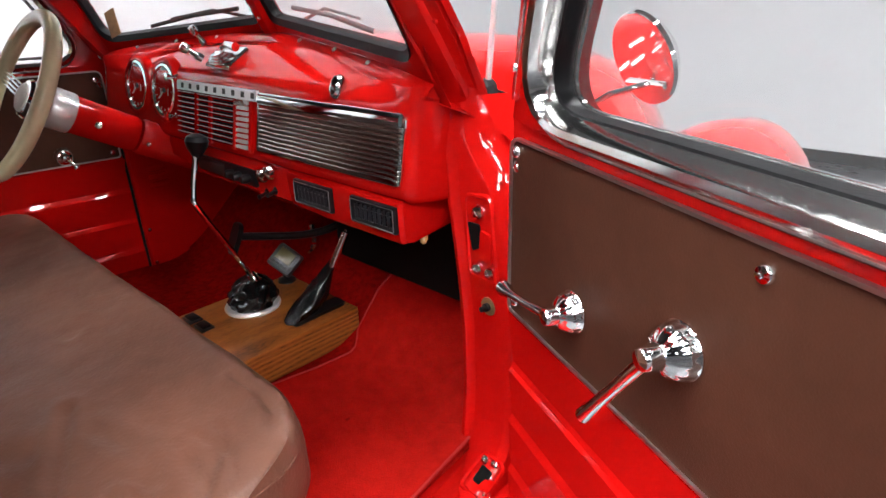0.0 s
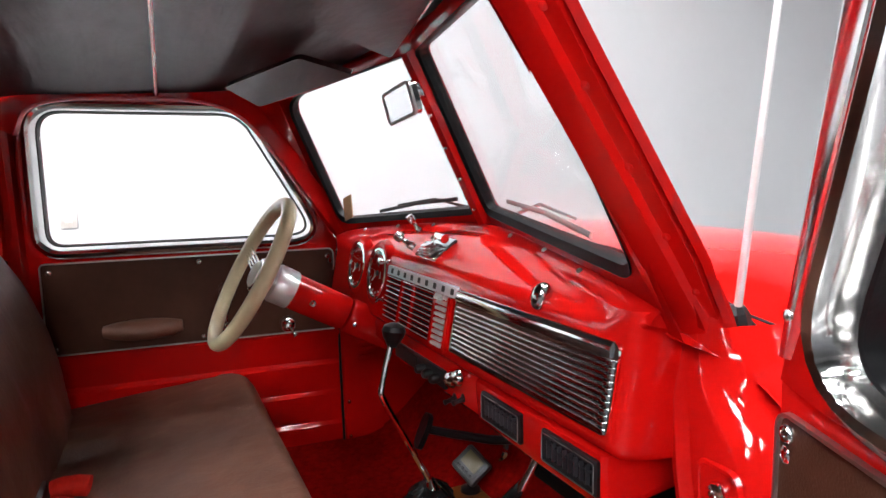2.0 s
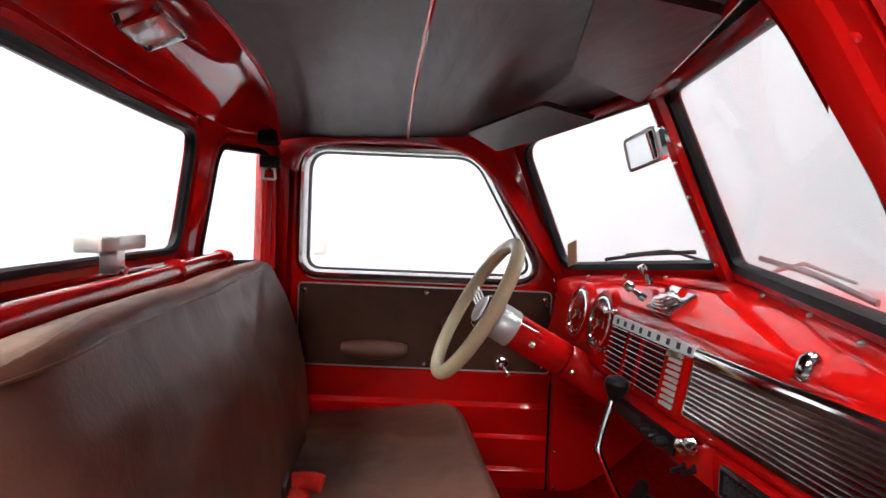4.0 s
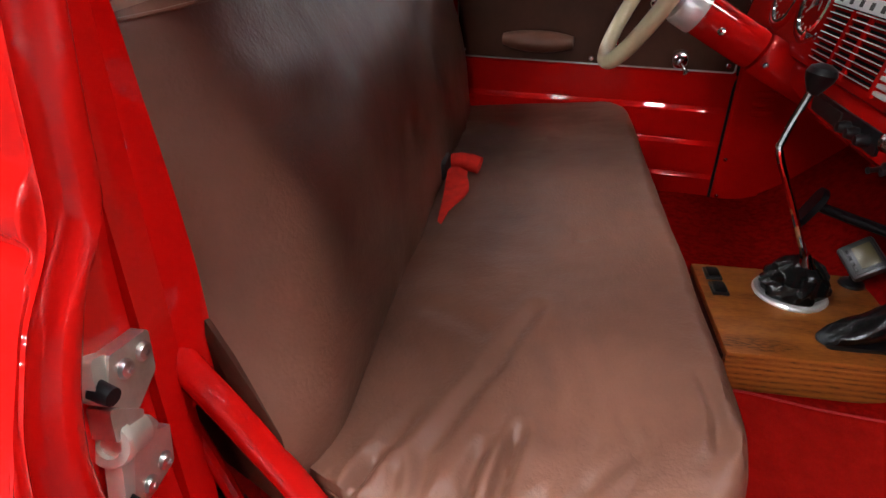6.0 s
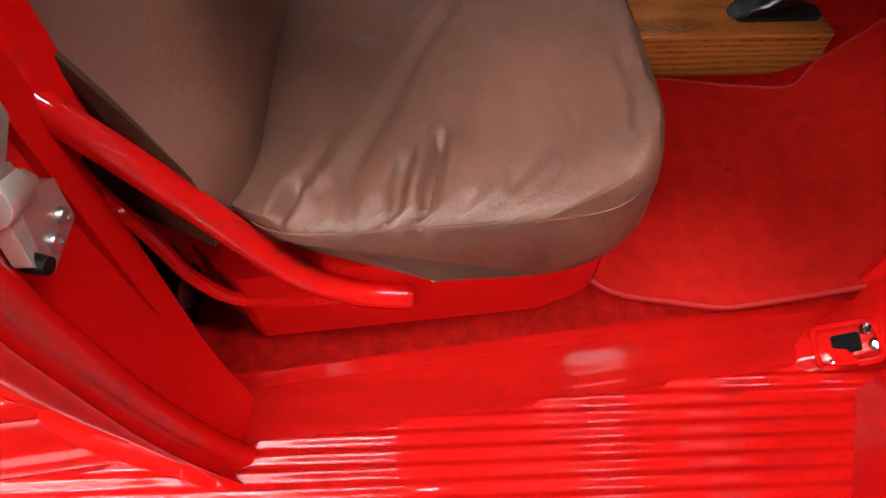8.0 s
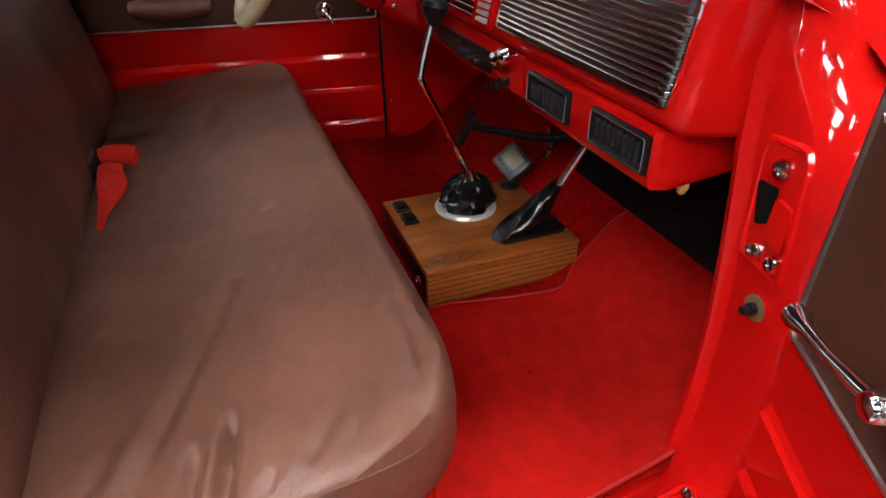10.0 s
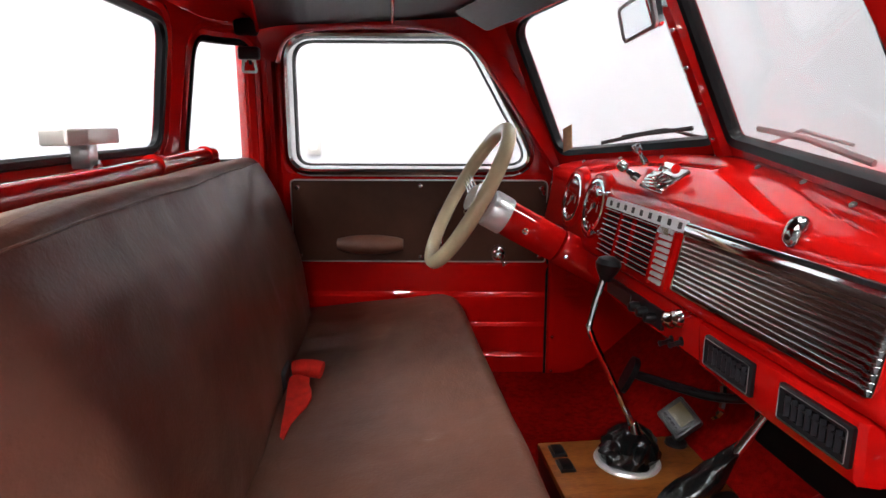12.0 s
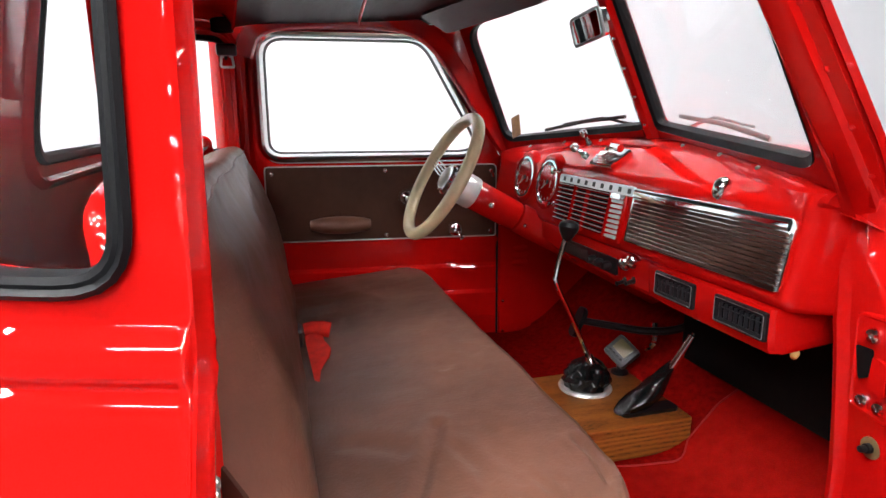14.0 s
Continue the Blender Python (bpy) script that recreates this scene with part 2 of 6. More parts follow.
def tube(bm, path, radius, n=10, closed=False, cap=True, flat=1.0, up=(0, 0, 1)):
    """A round (or flattened) bar along a path; radius may be one number or one per point."""
    path = [Vector(q) for q in path]
    rs = radius if isinstance(radius, (list, tuple)) else [radius] * len(path)
    rings = []
    ref = Vector(up)
    m = len(path)
    for i, q in enumerate(path):
        d = (path[(i + 1) % m] - path[i - 1]) if closed else (path[min(i + 1, m - 1)] - path[max(i - 1, 0)])
        d.normalize()
        s = d.cross(ref)
        if s.length < 1e-3:
            s = d.cross(Vector((1, 0, 0)))
        s.normalize()
        u = s.cross(d).normalized()
        if abs(d.dot(ref)) > 0.9:
            ref = u
        rings.append([q + s * rs[i] * math.cos(2 * math.pi * k / n) + u * rs[i] * flat * math.sin(2 * math.pi * k / n) for k in range(n)])
    loft(bm, rings, True, cap and not closed, closed)
    return bm


def tubed(path, radius, n=10, **kw):
    return tube(bmesh.new(), path, radius, n, **kw)


def lathe(bm, profile, m=None, n=20):
    """profile: (radius, height) pairs, turned about z."""
    rings = [[Vector((r * math.cos(2 * math.pi * k / n), r * math.sin(2 * math.pi * k / n), h)) for k in range(n)] for r, h in profile]
    if m is not None:
        rings = [[m @ p for p in r] for r in rings]
    loft(bm, rings, True, True)
    return bm


def lathed(profile, m=None, n=20):
    return lathe(bmesh.new(), profile, m, n)


def aim(p, axis, up=(0, 0, 1)):
    """A pose at p whose z points along axis."""
    z = Vector(axis).normalized()
    x = Vector(up).cross(z)
    if x.length < 1e-3:
        x = Vector((1, 0, 0)).cross(z)
    x.normalize()
    y = z.cross(x)
    return Matrix(((x.x, y.x, z.x, p[0]), (x.y, y.y, z.y, p[1]), (x.z, y.z, z.z, p[2]), (0, 0, 0, 1)))


def rounded(corners, n=5):
    """A closed 2D outline: corners (a, b, radius)."""
    out = []
    k = len(corners)
    for i in range(k):
        p = Vector(corners[i][:2])
        r = corners[i][2]
        a = (Vector(corners[i - 1][:2]) - p)
        b = (Vector(corners[(i + 1) % k][:2]) - p)
        ang = a.angle(b)
        t = min(r / math.tan(ang / 2), a.length * 0.49, b.length * 0.49)
        pa, pb = p + a.normalized() * t, p + b.normalized() * t
        for s in range(n + 1):
            u = s / n
            out.append(pa * (1 - u) ** 2 + p * 2 * u * (1 - u) + pb * u * u)
    return out


def grown(loop, d):
    """The outline moved outwards by d (counter-clockwise or clockwise alike)."""
    n = len(loop)
    c = sum(loop, Vector((0, 0))) / n
    out = []
    area = sum(loop[i - 1].x * loop[i].y - loop[i].x * loop[i - 1].y for i in range(n))
    sg = 1 if area > 0 else -1
    for i in range(n):
        a = (loop[i] - loop[i - 1])
        b = (loop[(i + 1) % n] - loop[i])
        t = (a.normalized() if a.length > 1e-9 else Vector((0, 0))) + (b.normalized() if b.length > 1e-9 else Vector((0, 0)))
        t.normalize()
        out.append(loop[i] + Vector((t.y, -t.x)) * d * sg)
    return out


def slab(loop, f, t0, t1):
    """A plate of that 2D outline: f(a, b, t) gives the place at depth t."""
    bm = bmesh.new()
    loft(bm, [[f(p.x, p.y, t) for p in loop] for t in (t0, t1)], True, True)
    return bm


def ring_rail(loop, f, profile):
    """A rail round a 2D outline; profile: (outwards, depth) pairs, a closed cross-section."""
    bm = bmesh.new()
    loft(bm, [[f(p.x, p.y, t) for p in grown(loop, o)] for o, t in profile], True, False, True)
    return bm


def screw(p, axis, r=0.008, mat=None, parent=None, name="screw", label=""):
    bm = lathed([(r, 0), (r, r * 0.25), (r * 0.8, r * 0.55), (r * 0.35, r * 0.68), (r * 0.3, r * 0.45), (0.0005, r * 0.45)], aim(p, axis), 12)
    return part(name, bm, mat or CHROME, parent, label)


# ---- the studio ----
def wall_box(name, c, s, mat, kind="structure", label="", category=""):
    ob = part(name, boxed(c, s), mat, None, bevel=0.0, smooth=False)
    return tagged(ob, label, category, "", kind)


wall_box("floor", (13.9, -8.3, -0.1), (32.6, 27.7, 0.2), FLOORM, label="dark grey sealed studio floor", category="floor")
wall_box("wall_west", (-2.35, -8.3, 2.1), (0.2, 27.5, 4.4), WALLM, label="white painted studio wall", category="wall")
wall_box("wall_north", (13.9, 5.45, 2.1), (32.3, 0.2, 4.4), WALLM, label="white painted studio wall", category="wall")
wall_box("wall_east", (30.15, -8.3, 2.1), (0.2, 27.5, 4.4), GREYWALL, label="grey painted studio wall", category="wall")
wall_box("wall_south", (13.9, -22.05, 2.1), (32.3, 0.2, 4.4), GREYWALL, label="grey painted studio wall", category="wall")
wall_box("ceiling", (13.9, -8.3, 4.4), (32.6, 27.7, 0.2), CEILM, label="dark studio ceiling", category="ceiling")
wall_box("baseboard", (13.9, 5.335, 0.05), (32.28, 0.03, 0.1), RUBBER, label="black rubber baseboard along the wall", category="baseboard")

LAMPM = lamp_material("lamp_panel", LAMP)
proto = thing("ceiling_light", "long white fluorescent ceiling light, switched on", "ceiling light", "studio ceiling lights", at=(0, 0, 4.3))
part("housing", boxed((0, 0, 4.27), (0.34, 1.26, 0.06)), WHITEP, proto, bevel=0.005)
part("diffuser", boxed((0, 0, 4.232), (0.30, 1.22, 0.02)), LAMPM, proto, smooth=False)
spots = [(x, y) for x in (-0.1, 1.1) for y in (-5.0, -3.2, -1.4, 0.4)][:-1] + [(1.4, 0.9), (3.6, -4.2), (5.0, -4.2), (3.6, -2.6), (5.0, -2.6), (2.0, -2.3), (3.6, -1.5), (1.0, 2.2)]
for i, (x, y) in enumerate(spots):
    m = pose(x, y, 4.3)
    if i == 0:
        proto.matrix_basis = m
    else:
        copy_thing(proto, m)

far_light = thing("ceiling_spot", "small square white ceiling light, switched on", "ceiling light", "small ceiling lights", at=(0, 0, 4.3))
part("housing", boxed((0, 0, 4.285), (0.36, 0.36, 0.03)), WHITEP, far_light, bevel=0.004)
part("diffuser", boxed((0, 0, 4.262), (0.30, 0.30, 0.016)), lamp_material("spot_panel", SPOT), far_light, smooth=False)
for i, (x, y) in enumerate([(x, y) for x in (7.0, 9.5, 12.0, 15.0, 18.0, 21.0, 24.0, 27.0) for y in (-10.0, -7.5, -5.0, -2.5, -0.6) if x > 3.0 - 1.6 * y]):
    if i == 0:
        far_light.matrix_basis = pose(x, y, 4.3)
    else:
        copy_thing(far_light, pose(x, y, 4.3))

plate = thing("wall_switch", "off-white wall switch plate on the white wall", "wall switch", at=(-2.245, -0.83, 1.31))
part("plate", boxed((-2.244, -0.83, 1.31), (0.012, 0.074, 0.118)), WHITEP, plate, bevel=0.003)
part("rocker", boxed((-2.236, -0.83, 1.31), (0.008, 0.034, 0.066)), PALE, plate, bevel=0.002)


# ---- the truck: shell ----
truck = thing("pickup_truck", "bright red restored classic pickup truck with an open passenger door", "truck", at=(0, 0, 0.55))


def side(y):
    """Inner half width of the cab at belt height."""
    return 0.695 + 0.115 * (0.05 - y)


def floor_z(y):
    u = y - 0.20
    return 0.592 + 0.98 * (0.0 if u < -0.09 else (u + 0.09) ** 2 / 0.36 if u < 0.09 else min(u, 0.25))


# floor and firewall
ys = [-1.0, -0.6, -0.2, 0.1, 0.13, 0.16, 0.19, 0.22, 0.25, 0.28, 0.36, 0.45, 0.46]
xs = [-0.74 + 1.46 * i / 24 for i in range(25)]


def hump(x, y):
    return 0.05 * math.exp(-((x + 0.02) / 0.17) ** 2) * min(1, max(0, (y + 0.35) / 0.3))


rings = [[Vector((x * (1 + 0.15 * max(0.0, -y)), y, floor_z(y) + hump(x, y))) for x in xs] for y in ys]
bm = lofted(rings, False)
part("floor_carpet", bm, CARPET, truck, "red carpet over the cab floor")
part("floor_pan", boxed((0, -0.3, 0.55), (1.5, 1.5, 0.03)), RED_IN, truck)
bm = lofted([[Vector((x, y, z)) for x in xs] for y, z in ((0.455, 0.80), (0.47, 0.90), (0.475, 1.05), (0.45, 1.15))], False)
part("firewall", bm, DARK, truck, "black insulated firewall")


# kick panels beside the feet
for s in (-1, 1):
    rg = []
    for y in (0.055 if s < 0 else 0.15, 0.16, 0.2, 0.3, 0.42, 0.50):
        xx = 0.70 - 0.12 * max(0, (y - 0.05)) ** 1.2
        rg.append([Vector((s * xx, y, z)) for z in (0.58, 0.70, 0.85, 1.0, 1.08, 1.15)])
    part("kick_panel", lofted(rg, False), RED_IN, truck)
for k, z in enumerate((0.866, 0.893, 0.921)):
    part("vent_louvre", tubed(spline([(-0.69, 0.12, z), (-0.676, 0.15, z + 0.002), (-0.684, 0.18, z + 0.004)]), [0.004] + [0.011] * 11 + [0.004], 8), RED_IN, truck)

# rear wall and corners, as a sheet along the plan's curve

def plan_curve():
    pts = [(-0.800, -0.800, 0), (-0.790, -0.870, 0), (-0.762, -0.945, 0), (-0.695, -1.005, 0), (-0.58, -1.030, 0), (-0.30, -1.045, 0), (0, -1.05, 0)]
    full = pts + [(-x, y, 0) for x, y, _ in reversed(pts[:-1])]
    c = spline(full, 10)
    ln = [0]
    for a, b in zip(c, c[1:]):
        ln.append(ln[-1] + (b - a).length)
    return c, ln


PC, PL = plan_curve()
HALF = PL[-1] / 2
_a, _b = PC[0] + (PC[0] - PC[3]).normalized() * 0.2, PC[-1] + (PC[-1] - PC[-4]).normalized() * 0.2
PQ = [-0.2] + PL + [PL[-1] + 0.2]
PX, PY = [_a.x] + [p.x for p in PC] + [_b.x], [_a.y] + [p.y for p in PC] + [_b.y]


def shoulder(z):
    """How far the pressed shoulder and the groove under it stand out from the quarter panel at z."""
    k = min(1.0, max(0.0, (1.234 - z) / 0.032))
    return 0.015 * math.sin(k * math.pi / 2) - 0.007 * math.exp(-((z - 1.181) / 0.007) ** 2)


def along_plan(q):
    """A point of the plan's curve, q metres from its end, carried on straight past both ends."""
    return Vector((float(np.interp(q, PQ, PX)), float(np.interp(q, PQ, PY)), 0))


def on_plan(s, z, t=0.0):
    """A point of the rear wall: s metres along from the middle (towards the passenger), z up, t outwards."""
    q = min(max(s + HALF, 0), PL[-1])
    p = along_plan(q)
    d = along_plan(q + 0.05) - along_plan(q - 0.05)
    n = Vector((d.y, -d.x, 0)).normalized()
    lean = max(0.0, z - 1.30) * 0.16
    if t > 0.05:
        t += 0.08 * max(0.0, z - 1.30) * max(0.0, min(1.0, (s - 0.7) / 0.2)) - max(0.0, z - 1.17) * 0.05 + 0.035 * math.exp(-((z - 0.92) / 0.20) ** 2) - 0.012 * min(1.0, max(0.0, (0.80 - z) / 0.15)) + 0.022 * min(1.0, max(0.0, (0.602 - z) / 0.032)) ** 2
        t += 0.017 * max(0.0, (s - HALF + 0.12) / 0.12) ** 2
        k = min(1.0, max(0.0, (z - 1.0) / 0.19))
        t += shoulder(z) - 0.050 * k * k * (3 - 2 * k)
    p = p + n * (t - lean)
    return Vector((p.x, p.y, z))


def window_cell(loop, cell, f, steps=5, depth=0.0):
    """A sheet between an opening's outline and its cell's border."""
    rg = []
    for k in range(steps + 1):
        u = k / steps
        rg.append([f(*(a.lerp(b, u)), depth) for a, b in zip(loop, cell)])
    return rg


def refined(a, b, step=0.06):
    """Both outlines with points added together, where the outer one has long edges."""
    oa, ob = [], []
    for i in range(len(a)):
        j = (i + 1) % len(a)
        n = max(1, int((b[j] - b[i]).length / step))
        for k in range(n):
            oa.append(a[i].lerp(a[j], k / n))
            ob.append(b[i].lerp(b[j], k / n))
    return oa, ob


def lip(loop, f, t0, t1):
    return [[f(p.x, p.y, t) for p in loop] for t in (t0, t1)]


ZT = 1.70
CUT = [(-HALF, -0.53), (-0.53, 0.53), (0.53, HALF - 0.004)]
OPEN = [rounded([(-0.885, 1.295, 0.05), (-0.622, 1.295, 0.06), (-0.622, 1.648, 0.07), (-0.880, 1.648, 0.05)], 6),
        rounded([(-0.455, 1.345, 0.06), (0.455, 1.345, 0.06), (0.43, 1.655, 0.07), (-0.43, 1.655, 0.07)], 6),
        rounded([(0.640, 1.266, 0.06), (0.898, 1.266, 0.05), (0.894, 1.648, 0.05), (0.640, 1.648, 0.07)], 6)]
def dense(loop, step=0.02):
    """The outline with its long edges split, so that it follows the curved wall."""
    out = []
    for p, q in zip(loop, loop[1:] + loop[:1]):
        n = max(1, int((q - p).length / step))
        out += [p.lerp(q, k / n) for k in range(n)]
    return out


for (a, b), loop in zip(CUT, OPEN):
    zb = 0.40 if b > 0.8 else 0.56
    cell = rounded([(a, zb, 0.002), (b, zb, 0.002), (b, ZT, 0.002), (a, ZT, 0.002)], 6)
    tk = {0: 0.036, 1: 0.040, 2: 0.085}[OPEN.index(loop)]
    for t, nm, mt in ((0.0, "rear_wall_inner", RED_IN), (tk, "rear_wall_outer", RED)):
        bm = bmesh.new()
        edge = grown(loop, 0.045) if 0 < t < 0.05 else loop
        if t > 0.05:  # the quarter panel: a fine grid below the window
            zs = [1.243 - 0.0035 * k for k in range(30)] + [1.139 - 0.0085 * k for k in range(80)]
            loft(bm, [[on_plan(a + (b - a) * k / 64, z, t) for k in range(65)] for z in zs], False)
            cell = rounded([(a, 1.243, 0.002), (b, 1.243, 0.002), (b, ZT, 0.002), (a, ZT, 0.002)], 6)
        rows = window_cell(*refined(edge, cell), on_plan, 8, t) if t < 0.05 else [[on_plan(*p.lerp(q, k / 8), t) for p, q in zip(*refined(edge, cell, 0.02))] for k in range(9)]
        loft(bm, rows)
        if t == 0:
            loft(bm, lip(loop, on_plan, 0.0, tk if tk > 0.05 else 0.012))
        part(nm, bm, mt, truck)
    w = part("cab_window", slab(grown(dense(loop), 0.004), on_plan, *((tk - 0.014, tk - 0.009) if tk > 0.05 else (0.005, 0.009))), GLASS, truck, "clear curved cab window in a black rubber seal")
    w.visible_shadow = False
    part("window_seal", ring_rail(dense(loop), on_plan, [(-0.008, tk - 0.022), (0.003, tk - 0.026), (0.003, tk - 0.012), (0.010, tk), (0.012, tk + 0.006), (0.007, tk + 0.011), (0.002, tk + 0.007), (-0.002, tk + 0.009), (-0.008, tk + 0.006), (-0.010, tk - 0.006)] if tk > 0.05 else [(-0.011, 0.001), (-0.006, -0.006), (0.004, -0.007), (0.008, -0.002), (0.006, 0.016), (-0.008, 0.016)]), RUBBER, w)
    part("window_bead", ring_rail(grown(dense(loop), 0.030), on_plan, [(-0.010, 0.002), (0.0, -0.008), (0.012, -0.004), (0.018, 0.003)]), RED_IN, truck)


# roof: one sheet from header to rear wall
def roof_z(x, y):
    e = min(1.0, abs(x) / 0.74)
    mid = 1.775 - 0.9 * max(0.0, y + 0.22) ** 2 * 1.6 - 1.4 * max(0.0, -0.66 - y) ** 2
    return mid - 0.085 * e ** 3.2


ry = [-0.07, -0.10, -0.16, -0.25, -0.35, -0.43, -0.52, -0.60, -0.68, -0.772]
rx = [-1 + 2 * i / 32 for i in range(33)]


def roof_pt(u, y, t=0.0):
    w = 0.60 + 0.10 * min(1, max(0, (-0.06 - y) / 0.16)) + 0.02 * min(1, max(0, (-0.2 - y) / 0.5))
    x = u * w
    yy = y + (0.075 * (1 - u * u) if y > -0.12 else 0) - 0.050 * max(0, (-y - 0.5) / 0.272) * u * u
    z = roof_z(x, y)
    return Vector((x, yy, z + t))


def liner_pt(u, y):
    p = roof_pt(u, y)
    sag = math.sin(math.pi * min(1.0, max(0.0, (u + 1) / 2))) * (1 if -0.7 < y < -0.12 else 0)
    p.z -= sag * (0.005 + 0.006 * noise.noise(Vector((p.x * 2.2, p.y * 16, 0))) + 0.0025 * noise.noise(Vector((p.x * 5, p.y * 40, 3))))
    return p


ly = [ry[0], ry[1]] + [-0.12 - 0.0125 * k for k in range(51)] + [-0.772]
bm = lofted([[liner_pt(u, y) for u in rx] for y in ly], False)
part("headliner", bm, LINER, truck, "dark brown vinyl headliner with red seam bead")
bm = lofted([[roof_pt(u, y, 0.05) for u in rx] for y in ry], False)
part("roof_skin", bm, RED, truck)
part("headliner_bead", tubed([roof_pt(u * 0.985, -0.442 - 0.012 * u, -0.002) for u in rx], 0.006, 8), RED_IN, truck)
part("headliner_edge", tubed([roof_pt(u, -0.772, -0.002) for u in rx], 0.005, 8), RED_IN, truck)

# red inner roof behind the headliner, down to the rear wall
rear_top = [on_plan(-HALF + PL[-1] * i / 32, ZT) for i in range(33)]
rows = []
for k in range(7):
    u = k / 6
    row = []
    for i in range(33):
        a = roof_pt(rx[i], -0.772, 0.002)
        b = rear_top[i]
        p = a.lerp(b, u)
        p.z += 0.035 * math.sin(math.pi * u) * (1 - 0.5 * abs(rx[i]))
        p.y -= 0.02 * math.sin(math.pi * u)
        row.append(p)
    rows.append(row)
part("roof_rear_inner", lofted(rows, False), RED_IN, truck)
part("roof_rear_skin", lofted([[p + Vector((0, -0.03, 0.05)) for p in r] for r in rows], False), RED, truck)


# door openings: cant rail, pillars
def opening(s):
    """Path of the door opening's upper frame, from the cowl to the rear pillar."""
    return spline(([(0.708, 0.150, 1.10), (0.699, 0.148, 1.17), (0.693, 0.13, 1.235), (0.697, 0.065, 1.32), (0.697, -0.015, 1.43)] if s > 0 else [(-0.715, 0.13, 1.235), (-0.712, 0.065, 1.32), (-0.70, -0.015, 1.43)]) + [ (s * 0.695, -0.10, 1.55), (s * 0.70, -0.175, 1.645),
                   (s * 0.715, -0.25, 1.695), (s * 0.735, -0.36, 1.718), (s * 0.755, -0.52, 1.720), (s * 0.775, -0.68, 1.710), (s * 0.785, -0.765, 1.675), (s * 0.792, -0.80, 1.60)], 6)


for s in (-1, 1):
    path = opening(s)
    off = 12 if s > 0 else 0
    # a folded steel channel: inner lip, groove, outer lip
    sec = [(-0.060, 0.025), (-0.055, -0.024), (-0.042, -0.032), (-0.026, -0.030), (-0.016, -0.006), (-0.008, 0.002), (0.002, 0.000), (0.008, 0.010), (0.020, 0.012), (0.028, 0.022), (0.028, 0.034), (-0.02, 0.036)]
    pil = [(-0.034, 0.050), (-0.032, 0.010), (-0.026, -0.001), (-0.014, 0.001), (0.004, 0.011), (0.007, 0.021), (0.013, 0.024), (0.023, 0.027), (0.026, 0.036), (0.031, 0.029), (0.038, 0.037), (-0.01, 0.055)]
    rg = []
    for i, p in enumerate(path):
        d = (path[min(i + 1, len(path) - 1)] - path[max(i - 1, 0)]).normalized()
        out = Vector((s, 0, 0))
        up = Vector((0, -d.z, d.y)).normalized()
        if up.y < 0 and i < 26 + off:
            up = -up
        if i >= 26 + off and up.z < 0 and abs(up.z) > 0.3:
            up = -up
        if i >= 56 + off and up.y > 0:
            up = -up
        w = min(1.0, max(0.0, (p.y + 0.30) / 0.12)) if s > 0 else 0.0
        foot_ = min(1.0, max(0.25, (p.z - 1.17) / 0.17)) if s > 0 else 1.0
        rg.append([p + out * (a + (a2 - a) * w) * (foot_ if a2 > 0 else 1.0) + up * (b + (b2 - b) * w) for (a, b), (a2, b2) in zip(sec, pil)])
    rail = part("door_frame_rail", lofted(rg, True, True), RED if s > 0 else RED_IN, truck, sharp=40)
    if s > 0:
        for i in range(17, len(rg) - 30, 4):
            c = (rg[i][5] + rg[i][6]) / 2
            part("spot_weld", lathed([(0.006, -0.002), (0.0055, 0.0), (0.003, 0.0012), (0.0005, 0.0014)], aim(c, (0.75, -0.6, -0.3)), 10), RED, rail)
    # fill between rail and headliner edge
    rows = []
    for k in range(12):
        y = -0.10 - 0.62 * k / 11
        a = roof_pt(s, y, -0.001)
        q = min(path, key=lambda w: abs(w.y - a.y) + (0 if w.z > 1.5 else 9))
        b = q + Vector((-s * 0.04, 0, 0.01))
        rows.append([a.lerp(b, u / 4) + Vector((0, 0, 0.006 * math.sin(math.pi * u / 4))) for u in range(5)])
    part("cant_rail", lofted(rows, False), RED_IN, truck)

# windshield frame
WB, WT, WO, WL = Vector((0.012, 0.225, 1.352)), Vector((0.010, 0.055, 1.702)), Vector((0.572, -0.085, 1.672)), Vector((0.620, 0.085, 1.300))


def shield(s):
    def f(a, b, t):
        p = (WB.lerp(WL, a)).lerp(WT.lerp(WO, a), b)
        n = (WL - WB).cross(WT - WB).normalized()
        if n.y < 0:
            n = -n
        p = p + n * (t + 0.035 * math.sin(math.pi * min(1, max(0, a))) * (1 if 0 < a < 1 else 0) * 0.5)
        p.z += 0.018 * math.sin(math.pi * min(1, max(0, a))) * (1 - 2 * b) * -0.4
        return Vector((s * p.x, p.y, p.z))
    return f


pane = rounded([(0.022, 0.068, 0.05), (1.040, 0.068, 0.10), (1.040, 1.035, 0.15), (0.022, 1.035, 0.05)], 7)
cell = rounded([(-0.02, -0.09, 0.003), (1.12, -0.10, 0.003), (1.11, 1.10, 0.003), (-0.02, 1.11, 0.003)], 7)
